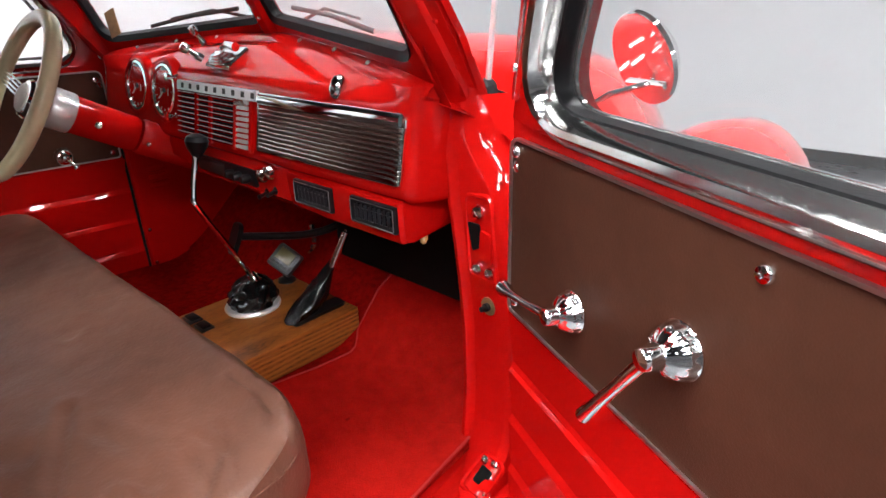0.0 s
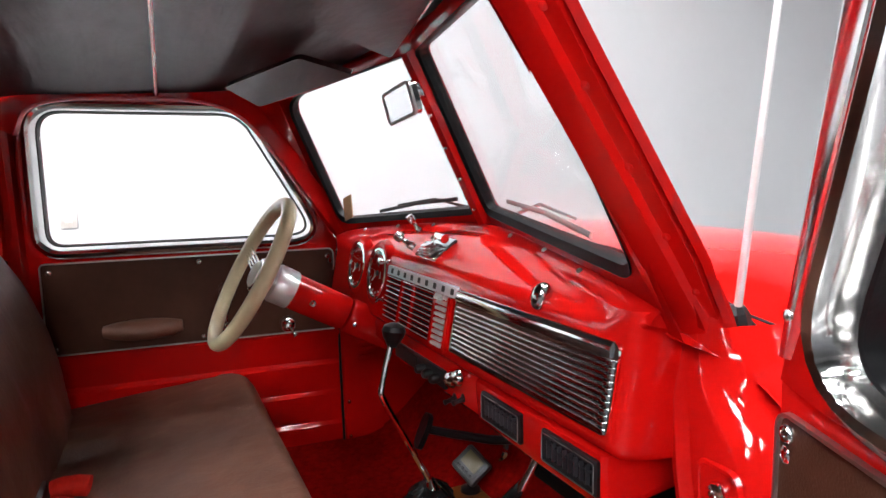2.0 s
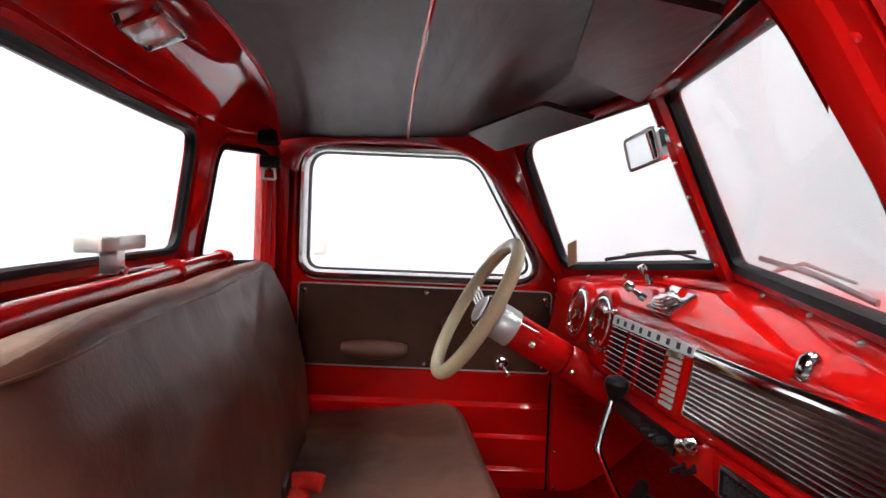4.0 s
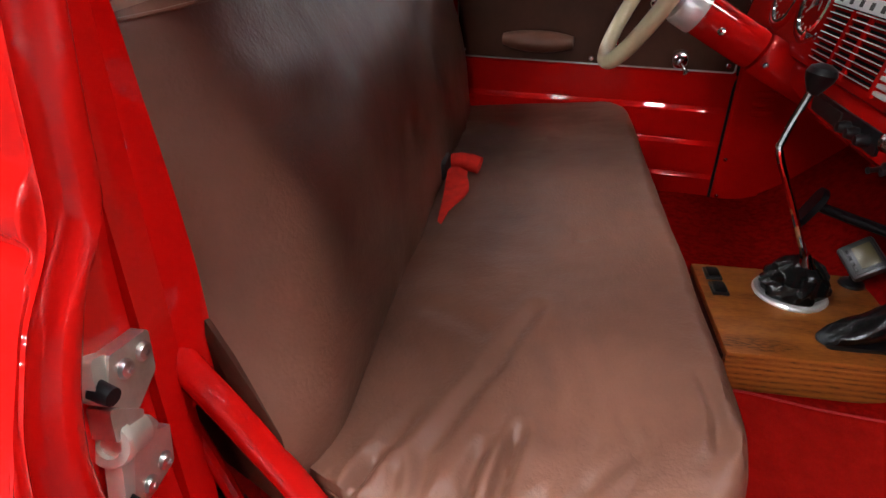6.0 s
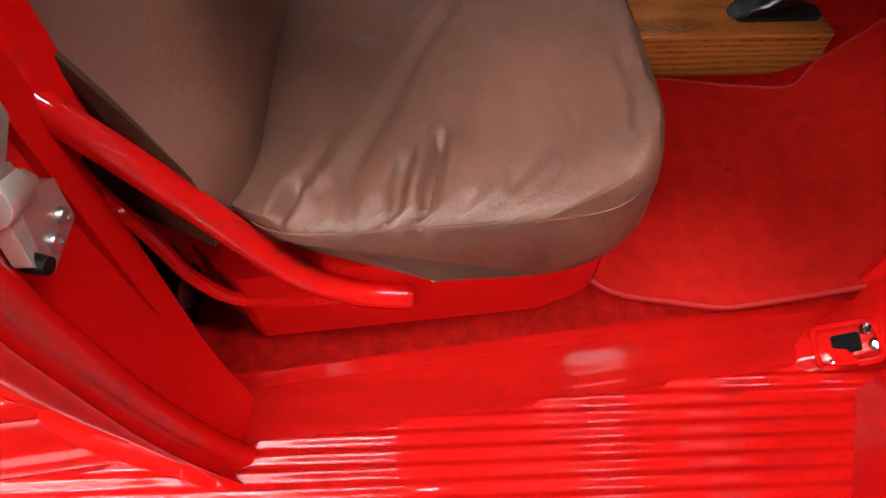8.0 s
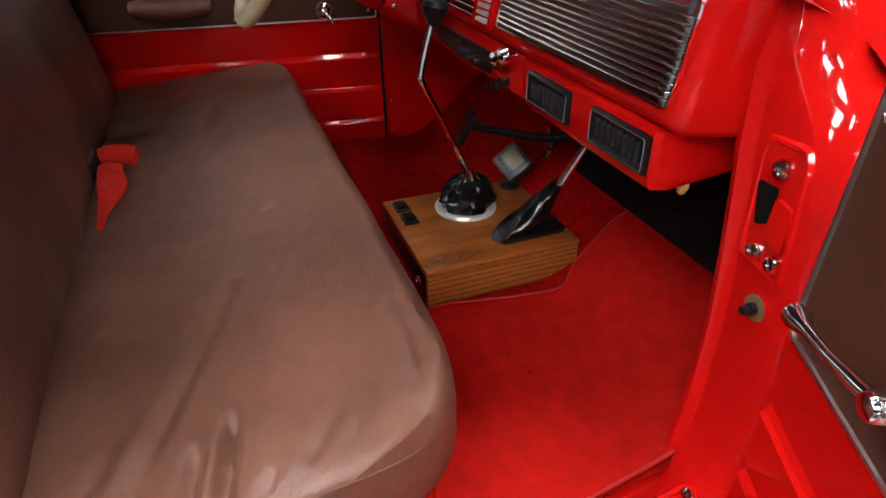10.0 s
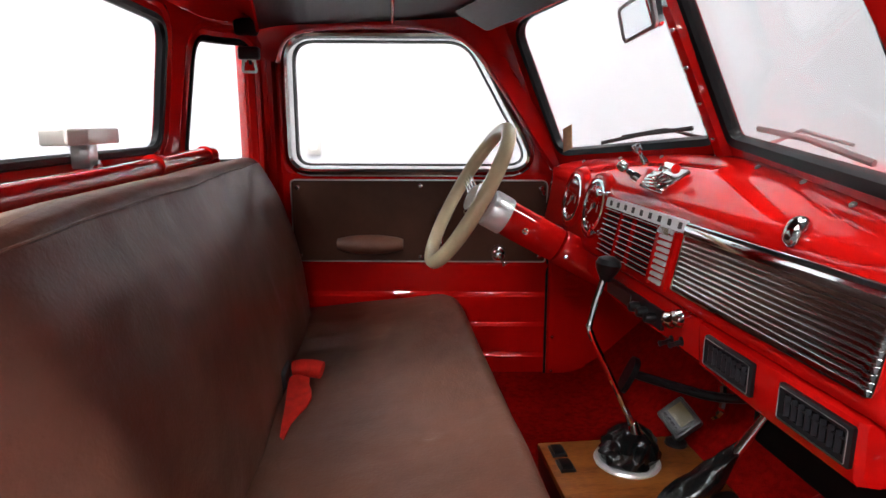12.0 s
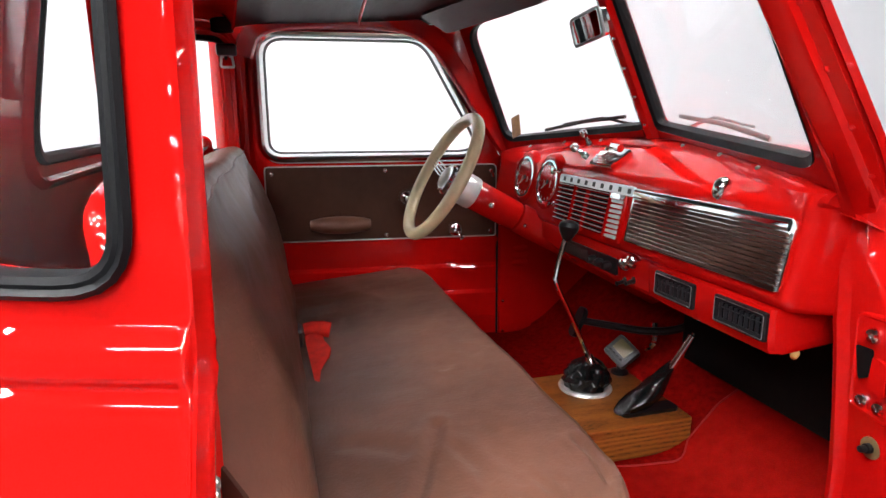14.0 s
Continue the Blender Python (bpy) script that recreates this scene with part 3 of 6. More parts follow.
for s in (-1, 1):
    f = shield(s)
    bm = bmesh.new()
    loft(bm, window_cell(pane, cell, f, 5, 0.0))
    loft(bm, lip(pane, f, 0.0, 0.03))
    loft(bm, window_cell(pane, cell, f, 5, 0.03))
    part("windshield_frame", bm, RED_IN, truck)

    w = part("windshield_pane", slab([p + (p - Vector((0.5, 0.5))) * 0.01 for p in pane], f, 0.012, 0.017), HAZEGLASS, truck, "clear windshield pane in a black rubber gasket")
    w.visible_shadow = False
    bm = bmesh.new()
    inn = [Vector((0.53 + (p.x - 0.53) * 0.986, 0.535 + (p.y - 0.535) * (0.988 if p.y > 0.535 else 0.955))) for p in pane]
    out = [Vector((0.53 + (p.x - 0.53) * 1.004, 0.535 + (p.y - 0.535) * (1.012 if p.y > 0.535 else 1.03))) for p in pane]
    loft(bm, [[f(p.x, p.y, t) for p in lp] for lp, t in ((inn, 0.010), (inn, 0.004), (out, -0.003), (out, 0.030), (inn, 0.024))], True, False, True)
    part("gasket", bm, RUBBER, w)
# pillar trim between windshield and door opening
for s in (-1, 1):
    f = shield(s)
    path = opening(s)[16:44] if s > 0 else opening(s)[4:32]
    rows = []
    for i, q in enumerate(path):
        b = -0.05 + 1.12 * i / (len(path) - 1)
        p = f(1.10, b, -0.002)
        e = q + Vector((-s * 0.03, 0.004, 0))
        rows.append([p.lerp(e, k / 4) + Vector((-s * 0.004, -0.006, 0)) * math.sin(math.pi * k / 4) for k in range(5)])
    part("pillar_trim", lofted(rows, False), RED if s > 0 else RED_IN, truck)
# centre post
bm = bmesh.new()
sec = [(-0.023, -0.004), (-0.017, -0.018), (0.0, -0.024), (0.017, -0.018), (0.023, -0.004), (0.012, 0.03), (-0.012, 0.03)]
n = Vector((0, 0.87, 0.48))
loft(bm, [[p + Vector((a, 0, 0)) + n * b for a, b in sec] for p in (Vector((0, 0.235, 1.335)), Vector((0, 0.045, 1.722)))], True, True)
post = part("centre_post", bm, RED, truck)
for k in range(5):
    p = Vector((0, 0.228, 1.35)).lerp(Vector((0, 0.05, 1.71)), 0.12 + 0.19 * k) + Vector((0.010, -0.020, -0.011))
    screw(p, (0.2, -0.87, -0.48), 0.005, CHROME, post)

# header over the windshield
for t, nm, mt in ((0.0, "header", RED_IN), (0.045, "header_skin", RED)):
    rows = []
    for u in rx:
        a = roof_pt(u, -0.07, t)
        fs = shield(1 if u >= 0 else -1)
        b = fs(min(1.12, abs(u) * 1.08), 1.055, t * 0.7)
        rows.append([a.lerp(b, k / 4) + Vector((0, 0.006, 0.004)) * math.sin(math.pi * k / 4) for k in range(5)])
    part(nm, lofted(rows, False), mt, truck)

# cowl in front of the glass
rows = []
for k in range(9):
    u = k / 8
    row = []
    for i in range(33):
        x = -0.775 + 1.55 * i / 32
        a = Vector((x, max(min(0.20, 0.255 - 0.15 * (abs(x) / 0.62) ** 1.5), 0.145 if abs(x) > 0.70 else 0.0), 1.330 - 0.06 * (abs(x) / 0.62) ** 2 - 0.4 * max(0.0, abs(x) - 0.68)))
        b = Vector((x, 0.268, 0.75 + 0.583 * max(0.0, 1 - (abs(x) / 0.80) ** 3.8) ** (1 / 3.8) - 0.003))
        p = a.lerp(b, u)
        p.z += 0.006 * math.sin(math.pi * u)
        row.append(p)
    rows.append(row)
part("cowl_top", lofted(rows, False), RED, truck)


# hood and fenders
def hood_ring(y, w, top, base, power=2.6):
    pts = []
    for i in range(29):
        a = math.pi * i / 28
        c, sn = math.cos(a), math.sin(a)
        x = w * (1 if c > 0 else -1) * abs(c) ** (2 / power)
        z = base + (top - base) * abs(sn) ** (2 / power)
        pts.append(Vector((x, y, z)))
    return pts


rows = [hood_ring(y, w, top, 0.75, pw) for y, w, top, pw in ((0.274, 0.80, 1.333, 3.8), (0.42, 0.80, 1.335, 3.8), (0.60, 0.785, 1.332, 3.7), (0.75, 0.76, 1.325, 3.6), (0.90, 0.72, 1.31, 3.4), (1.05, 0.67, 1.29, 3.2), (1.20, 0.61, 1.262, 3.0), (1.35, 0.55, 1.225, 2.8), (1.48, 0.47, 1.175, 2.5), (1.58, 0.40, 1.12, 2.4), (1.65, 0.31, 1.04, 2.3), (1.69, 0.20, 0.95, 2.2), (1.70, 0.10, 0.86, 2.0))]
part("hood", lofted(rows, False), RED, truck, "rounded red hood")
part("hood_gap", tubed([q + Vector((0, -0.004, -0.001)) for q in rows[0][3:-3]], 0.0028, 6), RUBBER, truck)
for s in (-1, 1):
    rows = []
    for y, cx, w, top in ((0.15, 0.80, 0.04, 0.90), (0.35, 0.80, 0.12, 0.98), (0.60, 0.78, 0.20, 1.045), (0.9, 0.76, 0.25, 1.07), (1.2, 0.75, 0.26, 1.065), (1.5, 0.74, 0.25, 1.03), (1.75, 0.72, 0.22, 0.93), (1.9, 0.70, 0.15, 0.80)):
        row = []
        for i in range(21):
            a = math.pi * i / 20
            row.append(Vector((s * (cx + w * math.cos(a)), y, 0.55 + (top - 0.55) * abs(math.sin(a)) ** 0.75)))
        rows.append(row)
    part("front_fender", lofted(rows, False), RED, truck, "rounded red front fender")

# passenger hinge pillar
def pillar_y(z):
    return float(np.interp(z, [0.44, 0.51, 0.60, 0.71, 0.83, 0.94, 1.09, 1.20, 1.24, 1.27, 1.29, 1.33], [0.055, 0.080, 0.104, 0.116, 0.116, 0.110, 0.100, 0.105, 0.110, 0.107, 0.098, 0.074]))


rows = []
for z in (0.46, 0.50, 0.55, 0.565, 0.58, 0.595, 0.61, 0.63, 0.65, 0.68, 0.72, 0.85, 0.95, 1.02, 1.06, 1.09, 1.11, 1.13, 1.145, 1.16, 1.175, 1.19, 1.205, 1.22, 1.235, 1.25, 1.27, 1.29, 1.31, 1.33):
    yo = pillar_y(z)
    ridge = float(np.interp(z, [1.06, 1.10, 1.126, 1.141, 1.164, 1.188, 1.214, 1.24, 1.27], [0.800, 0.786, 0.772, 0.763, 0.740, 0.715, 0.698, 0.690, 0.686]))
    outer = float(np.interp(z, [1.06, 1.12, 1.16, 1.186, 1.20, 1.215, 1.23, 1.245, 1.27], [0.816, 0.812, 0.795, 0.766, 0.750, 0.748, 0.742, 0.730, 0.712]))
    drop = float(np.interp(z, [1.06, 1.10, 1.16, 1.27], [0.010, 0.014, 0.020, 0.022]))
    xi = float(np.interp(z, [0.60, 0.88, 1.05, 1.12, 1.18, 1.25], [0.009, 0.007, -0.004, -0.012, -0.020, -0.030]))
    fl = 0.085 * max(0.0, (0.66 - z) / 0.09) ** 1.6 if z > 0.565 else 0.10
    row = [(x + xi, y) for x, y in ((0.675, 0.10), (0.672, 0.018), (0.678, 0.002), (0.690, -0.004), (0.696, 0.002))]
    x0 = 0.704 + xi
    yr = 0.006 - (ridge - 0.708) * 0.26
    for k in (0.0, 0.25, 0.5, 0.75, 0.94):
        row.append((x0 + (ridge - x0) * k, 0.006 + (yr - 0.006) * k))
    deep = 0.30 if z < 1.26 else 0.05
    row += [(ridge, yr + 0.001), (ridge + (outer - ridge) * 0.33, yr + drop * 0.28), (ridge + (outer - ridge) * 0.66, yr + drop * 0.62), (outer - (outer - ridge) * 0.08, yr + drop * 0.98), (outer, yr + drop + 0.012), (outer, deep)]
    rows.append([Vector((x, y + yo - min(fl, 0.115) * max(0.0, math.sin(math.pi * min(1.0, (x - 0.705) / 0.16))), z)) for x, y in row])
part("hinge_pillar", lofted(rows, False), JAMB_RED, truck, "red hinge pillar with bolts")
rows = []
for z, d in ((0.50, 0), (0.8, 0), (0.95, -0.002), (1.04, -0.018), (1.10, -0.038), (1.16, -0.080), (1.19, -0.105), (1.21, -0.13)):
    rows.append([Vector((0.815 + d, y, z)) for y in (0.135, 0.2, 0.35, 0.6)])
part("cowl_side", lofted(rows, False), RED, truck)
rows = []
for z in (0.50, 0.60, 0.8, 1.0, 1.2, 1.27):
    rows.append([Vector((-x, y, z)) for x, y in ((0.675, 0.20), (0.685, 0.075), (0.70, 0.06), (0.80, 0.07))])
part("hinge_pillar", lofted(rows, False), RED_IN, truck)

# passenger sill and its ribbed tread, following the taper of the cab
prof = [(0.712, 0.575), (0.716, 0.588), (0.722, 0.589), (0.727, 0.582), (0.736, 0.5735), (0.775, 0.571), (0.783, 0.5695), (0.792, 0.5705), (0.800, 0.5695)]
prof += [(0.806, 0.5685), (0.811, 0.564), (0.812, 0.552)]


def sill_x(x, y):
    return x + 0.115 * (-0.05 - y)


SILL_Y = (-1.25, -1.1, -0.8, -0.6, -0.4, -0.2, 0.0, 0.2, 0.4)
part("door_sill", lofted([[Vector((sill_x(x, y), y, z)) for x, z in prof] for y in SILL_Y], False), WORN_RED, truck, "smooth red steel door sill with worn paint", sharp=25)
prof = [(0.780, 0.555), (0.784, 0.563)]
prof += [(0.790 + 0.0205 * k / 8, 0.5656 - 0.0027 * math.cos(2 * math.pi * k / 8)) for k in range(72)]
prof += [(0.982, 0.562), (0.990, 0.558), (0.994, 0.548), (0.994, 0.40)]
part("running_board", lofted([[Vector((x, y, z)) for x, z in prof] for y in SILL_Y], False), JAMB_RED, truck, "ribbed glossy red running board", sharp=60)

# passenger rear pillar (lock side): jamb, weather ridge and channel, edge of the quarter panel
def pillar_edge(z):
    """Where the quarter panel turns in at the door opening: x and y."""
    x = float(np.interp(z, [0.46, 0.62, 0.75, 0.95, 1.03, 1.08, 1.145, 1.165, 1.18, 1.20, 1.25, 1.29, 1.41, 1.70], [0.934, 0.934, 0.935, 0.936, 0.938, 0.926, 0.897, 0.879, 0.866, 0.858, 0.852, 0.847, 0.829, 0.787]))
    y = float(np.interp(z, [0.45, 0.52, 0.60, 0.68, 0.76, 0.92, 1.10, 1.20, 1.7], [-0.690, -0.715, -0.755, -0.778, -0.792, -0.802, -0.799, -0.795, -0.793]))
    return x, y


rows = []
for z in [0.46, 0.52, 0.55, 0.57, 0.59, 0.61, 0.63, 0.65, 0.68, 0.72, 0.76, 0.80, 0.84, 0.88, 0.92, 0.95, 0.98, 1.0, 1.03] + [1.05 + 0.0075 * k for k in range(29)] + [1.29, 1.32, 1.36, 1.4, 1.45, 1.5, 1.55, 1.6, 1.65, 1.68]:
    xe, ye = (sum(pillar_edge(z + d)[i] for d in (-0.012, -0.006, 0, 0.006, 0.012)) / 5 for i in (0, 1))
    zi = [0.46, 0.54, 0.572, 0.61, 0.65, 0.69, 0.75, 0.86, 1.17, 1.26, 1.5, 1.7]
    xi = float(np.interp(z, zi, [0.842, 0.838, 0.828, 0.803, 0.780, 0.764, 0.750, 0.738, 0.736, 0.727, 0.718, 0.718]))
    yi = float(np.interp(z, zi, [-0.700, -0.722, -0.737, -0.768, -0.790, -0.802, -0.812, -0.820, -0.820, -0.820, -0.820, -0.820]))
    bend = math.exp(-((z - 1.185) / 0.045) ** 2)
    lump = 0.0022 * bend * noise.noise(Vector((z * 90, 0.3, 0))) + 0.0016 * bend * noise.noise(Vector((z * 210, 1.7, 0)))
    jx, jy = xe - 0.056, ye - 0.007
    row = [(xi + 0.034, yi - 0.036), (xi + 0.006, yi - 0.022), (xi - 0.003, yi - 0.008), (xi, yi)] if z < 1.22 else [(0.770, -0.868), (xi - 0.018, yi - 0.025), (xi - 0.012, yi - 0.008), (xi, yi)]
    row += [(xi + (jx - xi) * u, yi + (jy - yi) * u) for u in (0.33, 0.66, 0.9, 1.0)]
    row += [(xe - 0.050, ye - 0.004), (xe - 0.046, ye + 0.003), (xe - 0.041, ye + 0.009 + lump), (xe - 0.035, ye + 0.011 - lump), (xe - 0.029, ye + 0.010 + lump), (xe - 0.024, ye + 0.005), (xe - 0.021, ye - 0.003),
            (xe - 0.017, ye - 0.008), (xe - 0.010, ye - 0.009), (xe - 0.005, ye - 0.007), (xe - 0.002, ye - 0.003), (xe, ye - 0.001)]
    rows.append([Vector((x, y, z)) for x, y in row])
    outw = Vector((0.96, -0.28, 0))
    P = on_plan(HALF - 0.004, z, 0.085)
    P0, E0 = P - outw * shoulder(z), Vector((xe + 0.001, ye - 0.004, z))
    T0 = (P - on_plan(HALF - 0.03, z, 0.085)).normalized() * (E0 - P0).length * 0.55
    for u in (1.0, 0.94, 0.86, 0.76, 0.62, 0.46, 0.3, 0.15, 0.0):
        rows[-1].append(P0 * (1 - u) ** 2 + (P0 + T0) * (2 * u * (1 - u)) + E0 * u * u + outw * shoulder(z) * (1 - u ** 6))
part("lock_pillar", lofted(rows, False), RED, truck, "red lock pillar with a weather channel", sharp=50)
# red flange along the pillar's inner side, beside the seat
FLANGE = spline([(0.742, -0.806, 1.36), (0.736, -0.801, 1.303), (0.730, -0.80, 1.25), (0.722, -0.80, 1.196), (0.714, -0.80, 1.13), (0.709, -0.80, 1.067), (0.708, -0.801, 1.0), (0.712, -0.804, 0.96), (0.724, -0.812, 0.935), (0.746, -0.824, 0.922)], 4)
rows = []
for q in FLANGE:
    back = Vector((0.754, -0.829, q.z + 0.004))
    rows.append([Vector((q.x + 0.004, q.y - 0.05, q.z)), q + Vector((0.000, -0.012, 0)), q + Vector((-0.0005, -0.004, 0)), q + Vector((0.004, 0.0005, 0)), q.lerp(back, 0.35) + Vector((0, 0.003, 0)), q.lerp(back, 0.65) + Vector((0, 0.001, 0)), back])
part("pillar_flange", lofted(rows, False), RED, truck)
rows = []
for z in (0.58, 0.8, 1.0, 1.25, 1.5, 1.68):
    rows.append([Vector((-x, y, z)) for x, y in ((0.800, -0.905), (0.752, -0.876), (0.740, -0.860), (0.742, -0.842), (0.756, -0.830), (0.80, -0.826), (0.806, -0.81), (0.82, -0.78))])
part("lock_pillar", lofted(rows, False), RED_IN, truck)

# wheels
whl = None
for x, y in ((0.72, 1.25), (-0.72, 1.25), (0.72, -2.1), (-0.72, -2.1)):
    if whl is None:
        wm = aim((0, 0, 0), (1, 0, 0))
        whl = part("wheel", lathed([(0.20, -0.09), (0.30, -0.10), (0.345, -0.08), (0.355, 0.0), (0.345, 0.08), (0.30, 0.10), (0.20, 0.09)], wm, 40), RUBBER, truck, "black tyre on a red rim")
        whl.location = (x, y, 0.355)
        rim = part("rim", lathed([(0.20, -0.05), (0.21, 0.085), (0.19, 0.06), (0.08, 0.04), (0.001, 0.05)], wm, 32), RED, None)
        rim.parent = whl
    else:
        o = copy_thing(whl, pose(x, y, 0.355))
part("frame_rail", boxed((0.40, -0.4, 0.46), (0.08, 4.2, 0.13)), DARK, truck, bevel=0.01)
part("frame_rail", boxed((-0.40, -0.4, 0.46), (0.08, 4.2, 0.13)), DARK, truck, bevel=0.01)
part("axle", tubed([(-0.72, 1.25, 0.355), (0.72, 1.25, 0.355)], 0.04, 10), DARK, truck)
part("axle", tubed([(-0.72, -2.1, 0.355), (0.72, -2.1, 0.355)], 0.05, 10), DARK, truck)


part("door_seal", tubed([(-0.690, 0.064, 0.56), (-0.692, 0.062, 0.80), (-0.694, 0.061, 1.02)], 0.0045, 8), RUBBER, truck)
part("door_seal", tubed([(-0.690, 0.05, 0.550), (-0.72, -0.3, 0.546), (-0.77, -0.75, 0.546)], 0.007, 8), RUBBER, truck)
for z in (0.60, 0.72):
    screw((-0.684, 0.085, z), (1, -0.3, 0), 0.007, CHROME, truck)


# ---- doors ----
def door_frame_map(front, along, inner, lean=0.0):
    """A door's own measures (u back from its front edge, z up, w inwards) to the place; its window leans in."""
    a, n = Vector((*along, 0)).normalized(), Vector((*inner, 0)).normalized()
    o = Vector((*front, 0))

    def f(u, z, w):
        p = o + a * u + n * (w + lean * max(0.0, z - 1.265))
        return Vector((p.x, p.y, z))
    return f


def hub_dome(p, axis, r):
    """A fluted chrome dome on a flat foot."""
    m = aim(p, axis)
    rings = []
    for q, h, fl in ((1.02, 0.0, 0), (1.05, 0.08, 0), (1.0, 0.16, 0.015), (0.96, 0.35, 0.025), (0.85, 0.6, 0.025), (0.66, 0.82, 0.02), (0.48, 0.92, 0.01), (0.44, 1.0, 0), (0.44, 1.45, 0), (0.36, 1.62, 0), (0.02, 1.68, 0)):
        rings.append([m @ Vector((r * q * (1 + fl * math.cos(14 * a)) * math.cos(a), r * q * (1 + fl * math.cos(14 * a)) * math.sin(a), r * h)) for a in [2 * math.pi * k / 84 for k in range(84)]])
    return lofted(rings, True, True)


def build_door(f, near):
    d = thing("truck_door", "open red passenger door with brown vinyl panel, chrome window frame" if near else
              "closed red driver door with brown vinyl panel and armrest", "truck door", at=f(0.4, 0.9, 0))
    ax = f(0, 0, 1) - f(0, 0, 0)
    ua = (f(1, 0, 0) - f(0, 0, 0))
    glass = rounded([(0.045, 1.280, 0.055), (0.803, 1.280, 0.05), (0.803, 1.667, 0.07), (0.262, 1.665, 0.11)], 7)
    # upper frame: from the glass to the border, with the lower part joined on
    low = rounded([(-0.012, 1.262, 0.002), (0.845, 1.262, 0.002), (0.850, 1.722, 0.12), (0.215, 1.716, 0.14)], 7)
    red = RED if near else RED_IN
    bm = bmesh.new()
    loft(bm, [[f(*a.lerp(b, u), 0.004 * math.sin(math.pi * u)) for a, b in zip(grown(glass, 0.028), low)] for u in (0, 0.25, 0.5, 0.75, 1)])
    loft(bm, [[f(p.x, p.y, t) for p in low] for t in (0, -0.075)])
    loft(bm, [[f(*a.lerp(b, u), -0.075) for a, b in zip(grown(glass, 0.010), low)] for u in (0, 0.5, 1)])
    part("window_surround", bm, red, d)
    # lower shell: stepped bands
    bands = [(1.262, 0.0), (0.985, 0.0), (0.972, 0.004), (0.966, 0.010), (0.872, -0.012), (0.862, -0.006), (0.856, 0.003), (0.768, -0.012), (0.760, -0.006),
             (0.754, 0.001), (0.662, -0.012), (0.654, -0.006), (0.648, 0.0), (0.560, -0.012), (0.552, -0.02)]
    us = [-0.012, -0.008, 0.02, 0.2, 0.4, 0.6, 0.82, 0.842, 0.846]
    rows = [[f(u, z, w * 0.5 - (0.02 if u in (us[0], us[-1]) else 0)) for u in us] for z, w in bands]
    bm = lofted(rows, False)
    loft(bm, [[f(u, z, w) for z, w in ((1.262, -0.02), (0.552, -0.03))] for u in (-0.012,)] + [[f(-0.012, z, -0.085) for z in (1.262, 0.552)]], False)
    loft(bm, [[f(0.846, z, w) for z, w in ((1.262, -0.02), (0.552, -0.03))], [f(0.846, z, -0.085) for z in (1.262, 0.552)]], False)
    loft(bm, [[f(u, 0.552, w) for w in (-0.03, -0.09)] for u in us], False)
    part("lower_shell", bm, red, d, sharp=20)
    part("outer_skin", lofted([[f(u, z, w) for u in us] for z, w in ((1.275, -0.080), (1.15, -0.105), (0.9, -0.115), (0.7, -0.105), (0.552, -0.09))], False), RED, d)
    # chrome rail round the glass
    part("chrome_frame", ring_rail(glass, f, [(-0.004, -0.020), (0.0, 0.004), (0.006, 0.014), (0.014, 0.017), (0.022, 0.013), (0.030, 0.004), (0.030, -0.004), (0.012, -0.022)]), FRAMECHROME, d, "polished chrome window frame")
    if near:  # flat chrome strip between the rail and the door's front edge
        rows = []
        for k in range(14):
            z = 1.290 + 0.028 * k
            e, g = -0.012 + 0.5 * (z - 1.262), 0.0105 + 0.5636 * (z - 1.28)
            rows.append([f(e - 0.0025, z, -0.030), f(e - 0.0025, z, 0.003), f(e + 0.002, z, 0.0075), f(e + 0.006, z, 0.0085), f(g - 0.002, z, 0.0085), f(g + 0.004, z, 0.002)])
        strip = part("frame_strip", lofted(rows, False), FRAMECHROME, d, "flat chrome strip on the door's front edge")
        screw(f(0.033, 1.333, 0.0085), ax, 0.006, CHROME, strip)
    part("glass_run", ring_rail(glass, f, [(-0.006, -0.041), (-0.006, -0.018), (-0.001, -0.014), (0.010, -0.020), (0.010, -0.042)]), RUBBER, d)
    part("outer_bead", ring_rail(glass, f, [(-0.008, -0.048), (-0.008, -0.044), (-0.004, -0.042), (0.010, -0.043), (0.010, -0.050)]), DULLCHROME, d)
    w = part("window_pane", slab(grown(glass, 0.004), f, -0.040, -0.036), HAZEGLASS if near else GLASS, d)
    w.visible_shadow = False
    # brown panel
    pn = rounded([(0.004, 0.978, 0.008), (0.815, 0.978, 0.008), (0.815, 1.238, 0.012), (0.004, 1.238, 0.018)], 4)
    bm = slab(pn, f, 0.0, 0.007)
    panel = part("trim_panel", bm, VINYL, d, "dark brown vinyl door panel", bevel=0.002)
    part("panel_edging", ring_rail(pn, f, [(-0.001, 0.005), (-0.0005, 0.0105), (0.003, 0.0105), (0.0035, 0.004)]), STEEL, d)
    for u, z in ((0.018, 1.222), (0.425, 1.216), (0.795, 1.215), (0.020, 0.998)) if near else ((0.022, 1.215), (0.405, 1.222), (0.795, 1.215), (0.022, 0.995), (0.405, 0.992), (0.795, 0.995)):
        screw(f(u, z, 0.007), ax, 0.009, CHROME, panel)
    if not near:
        # padded armrest
        rg = []
        for k in range(9):
            u = 0.460 + 0.21 * k / 8
            g = math.sin(math.pi * (0.08 + 0.84 * k / 8)) ** 0.45
            rg.append([f(u, 1.036 + 0.031 * g * math.sin(a), 0.008 + (0.066 * g * max(0.0, 0.35 + 0.65 * math.cos(a)))) for a in [2 * math.pi * j / 14 for j in range(14)]])
        part("armrest", lofted(rg, True, True), SEAT, d, "brown vinyl armrest")
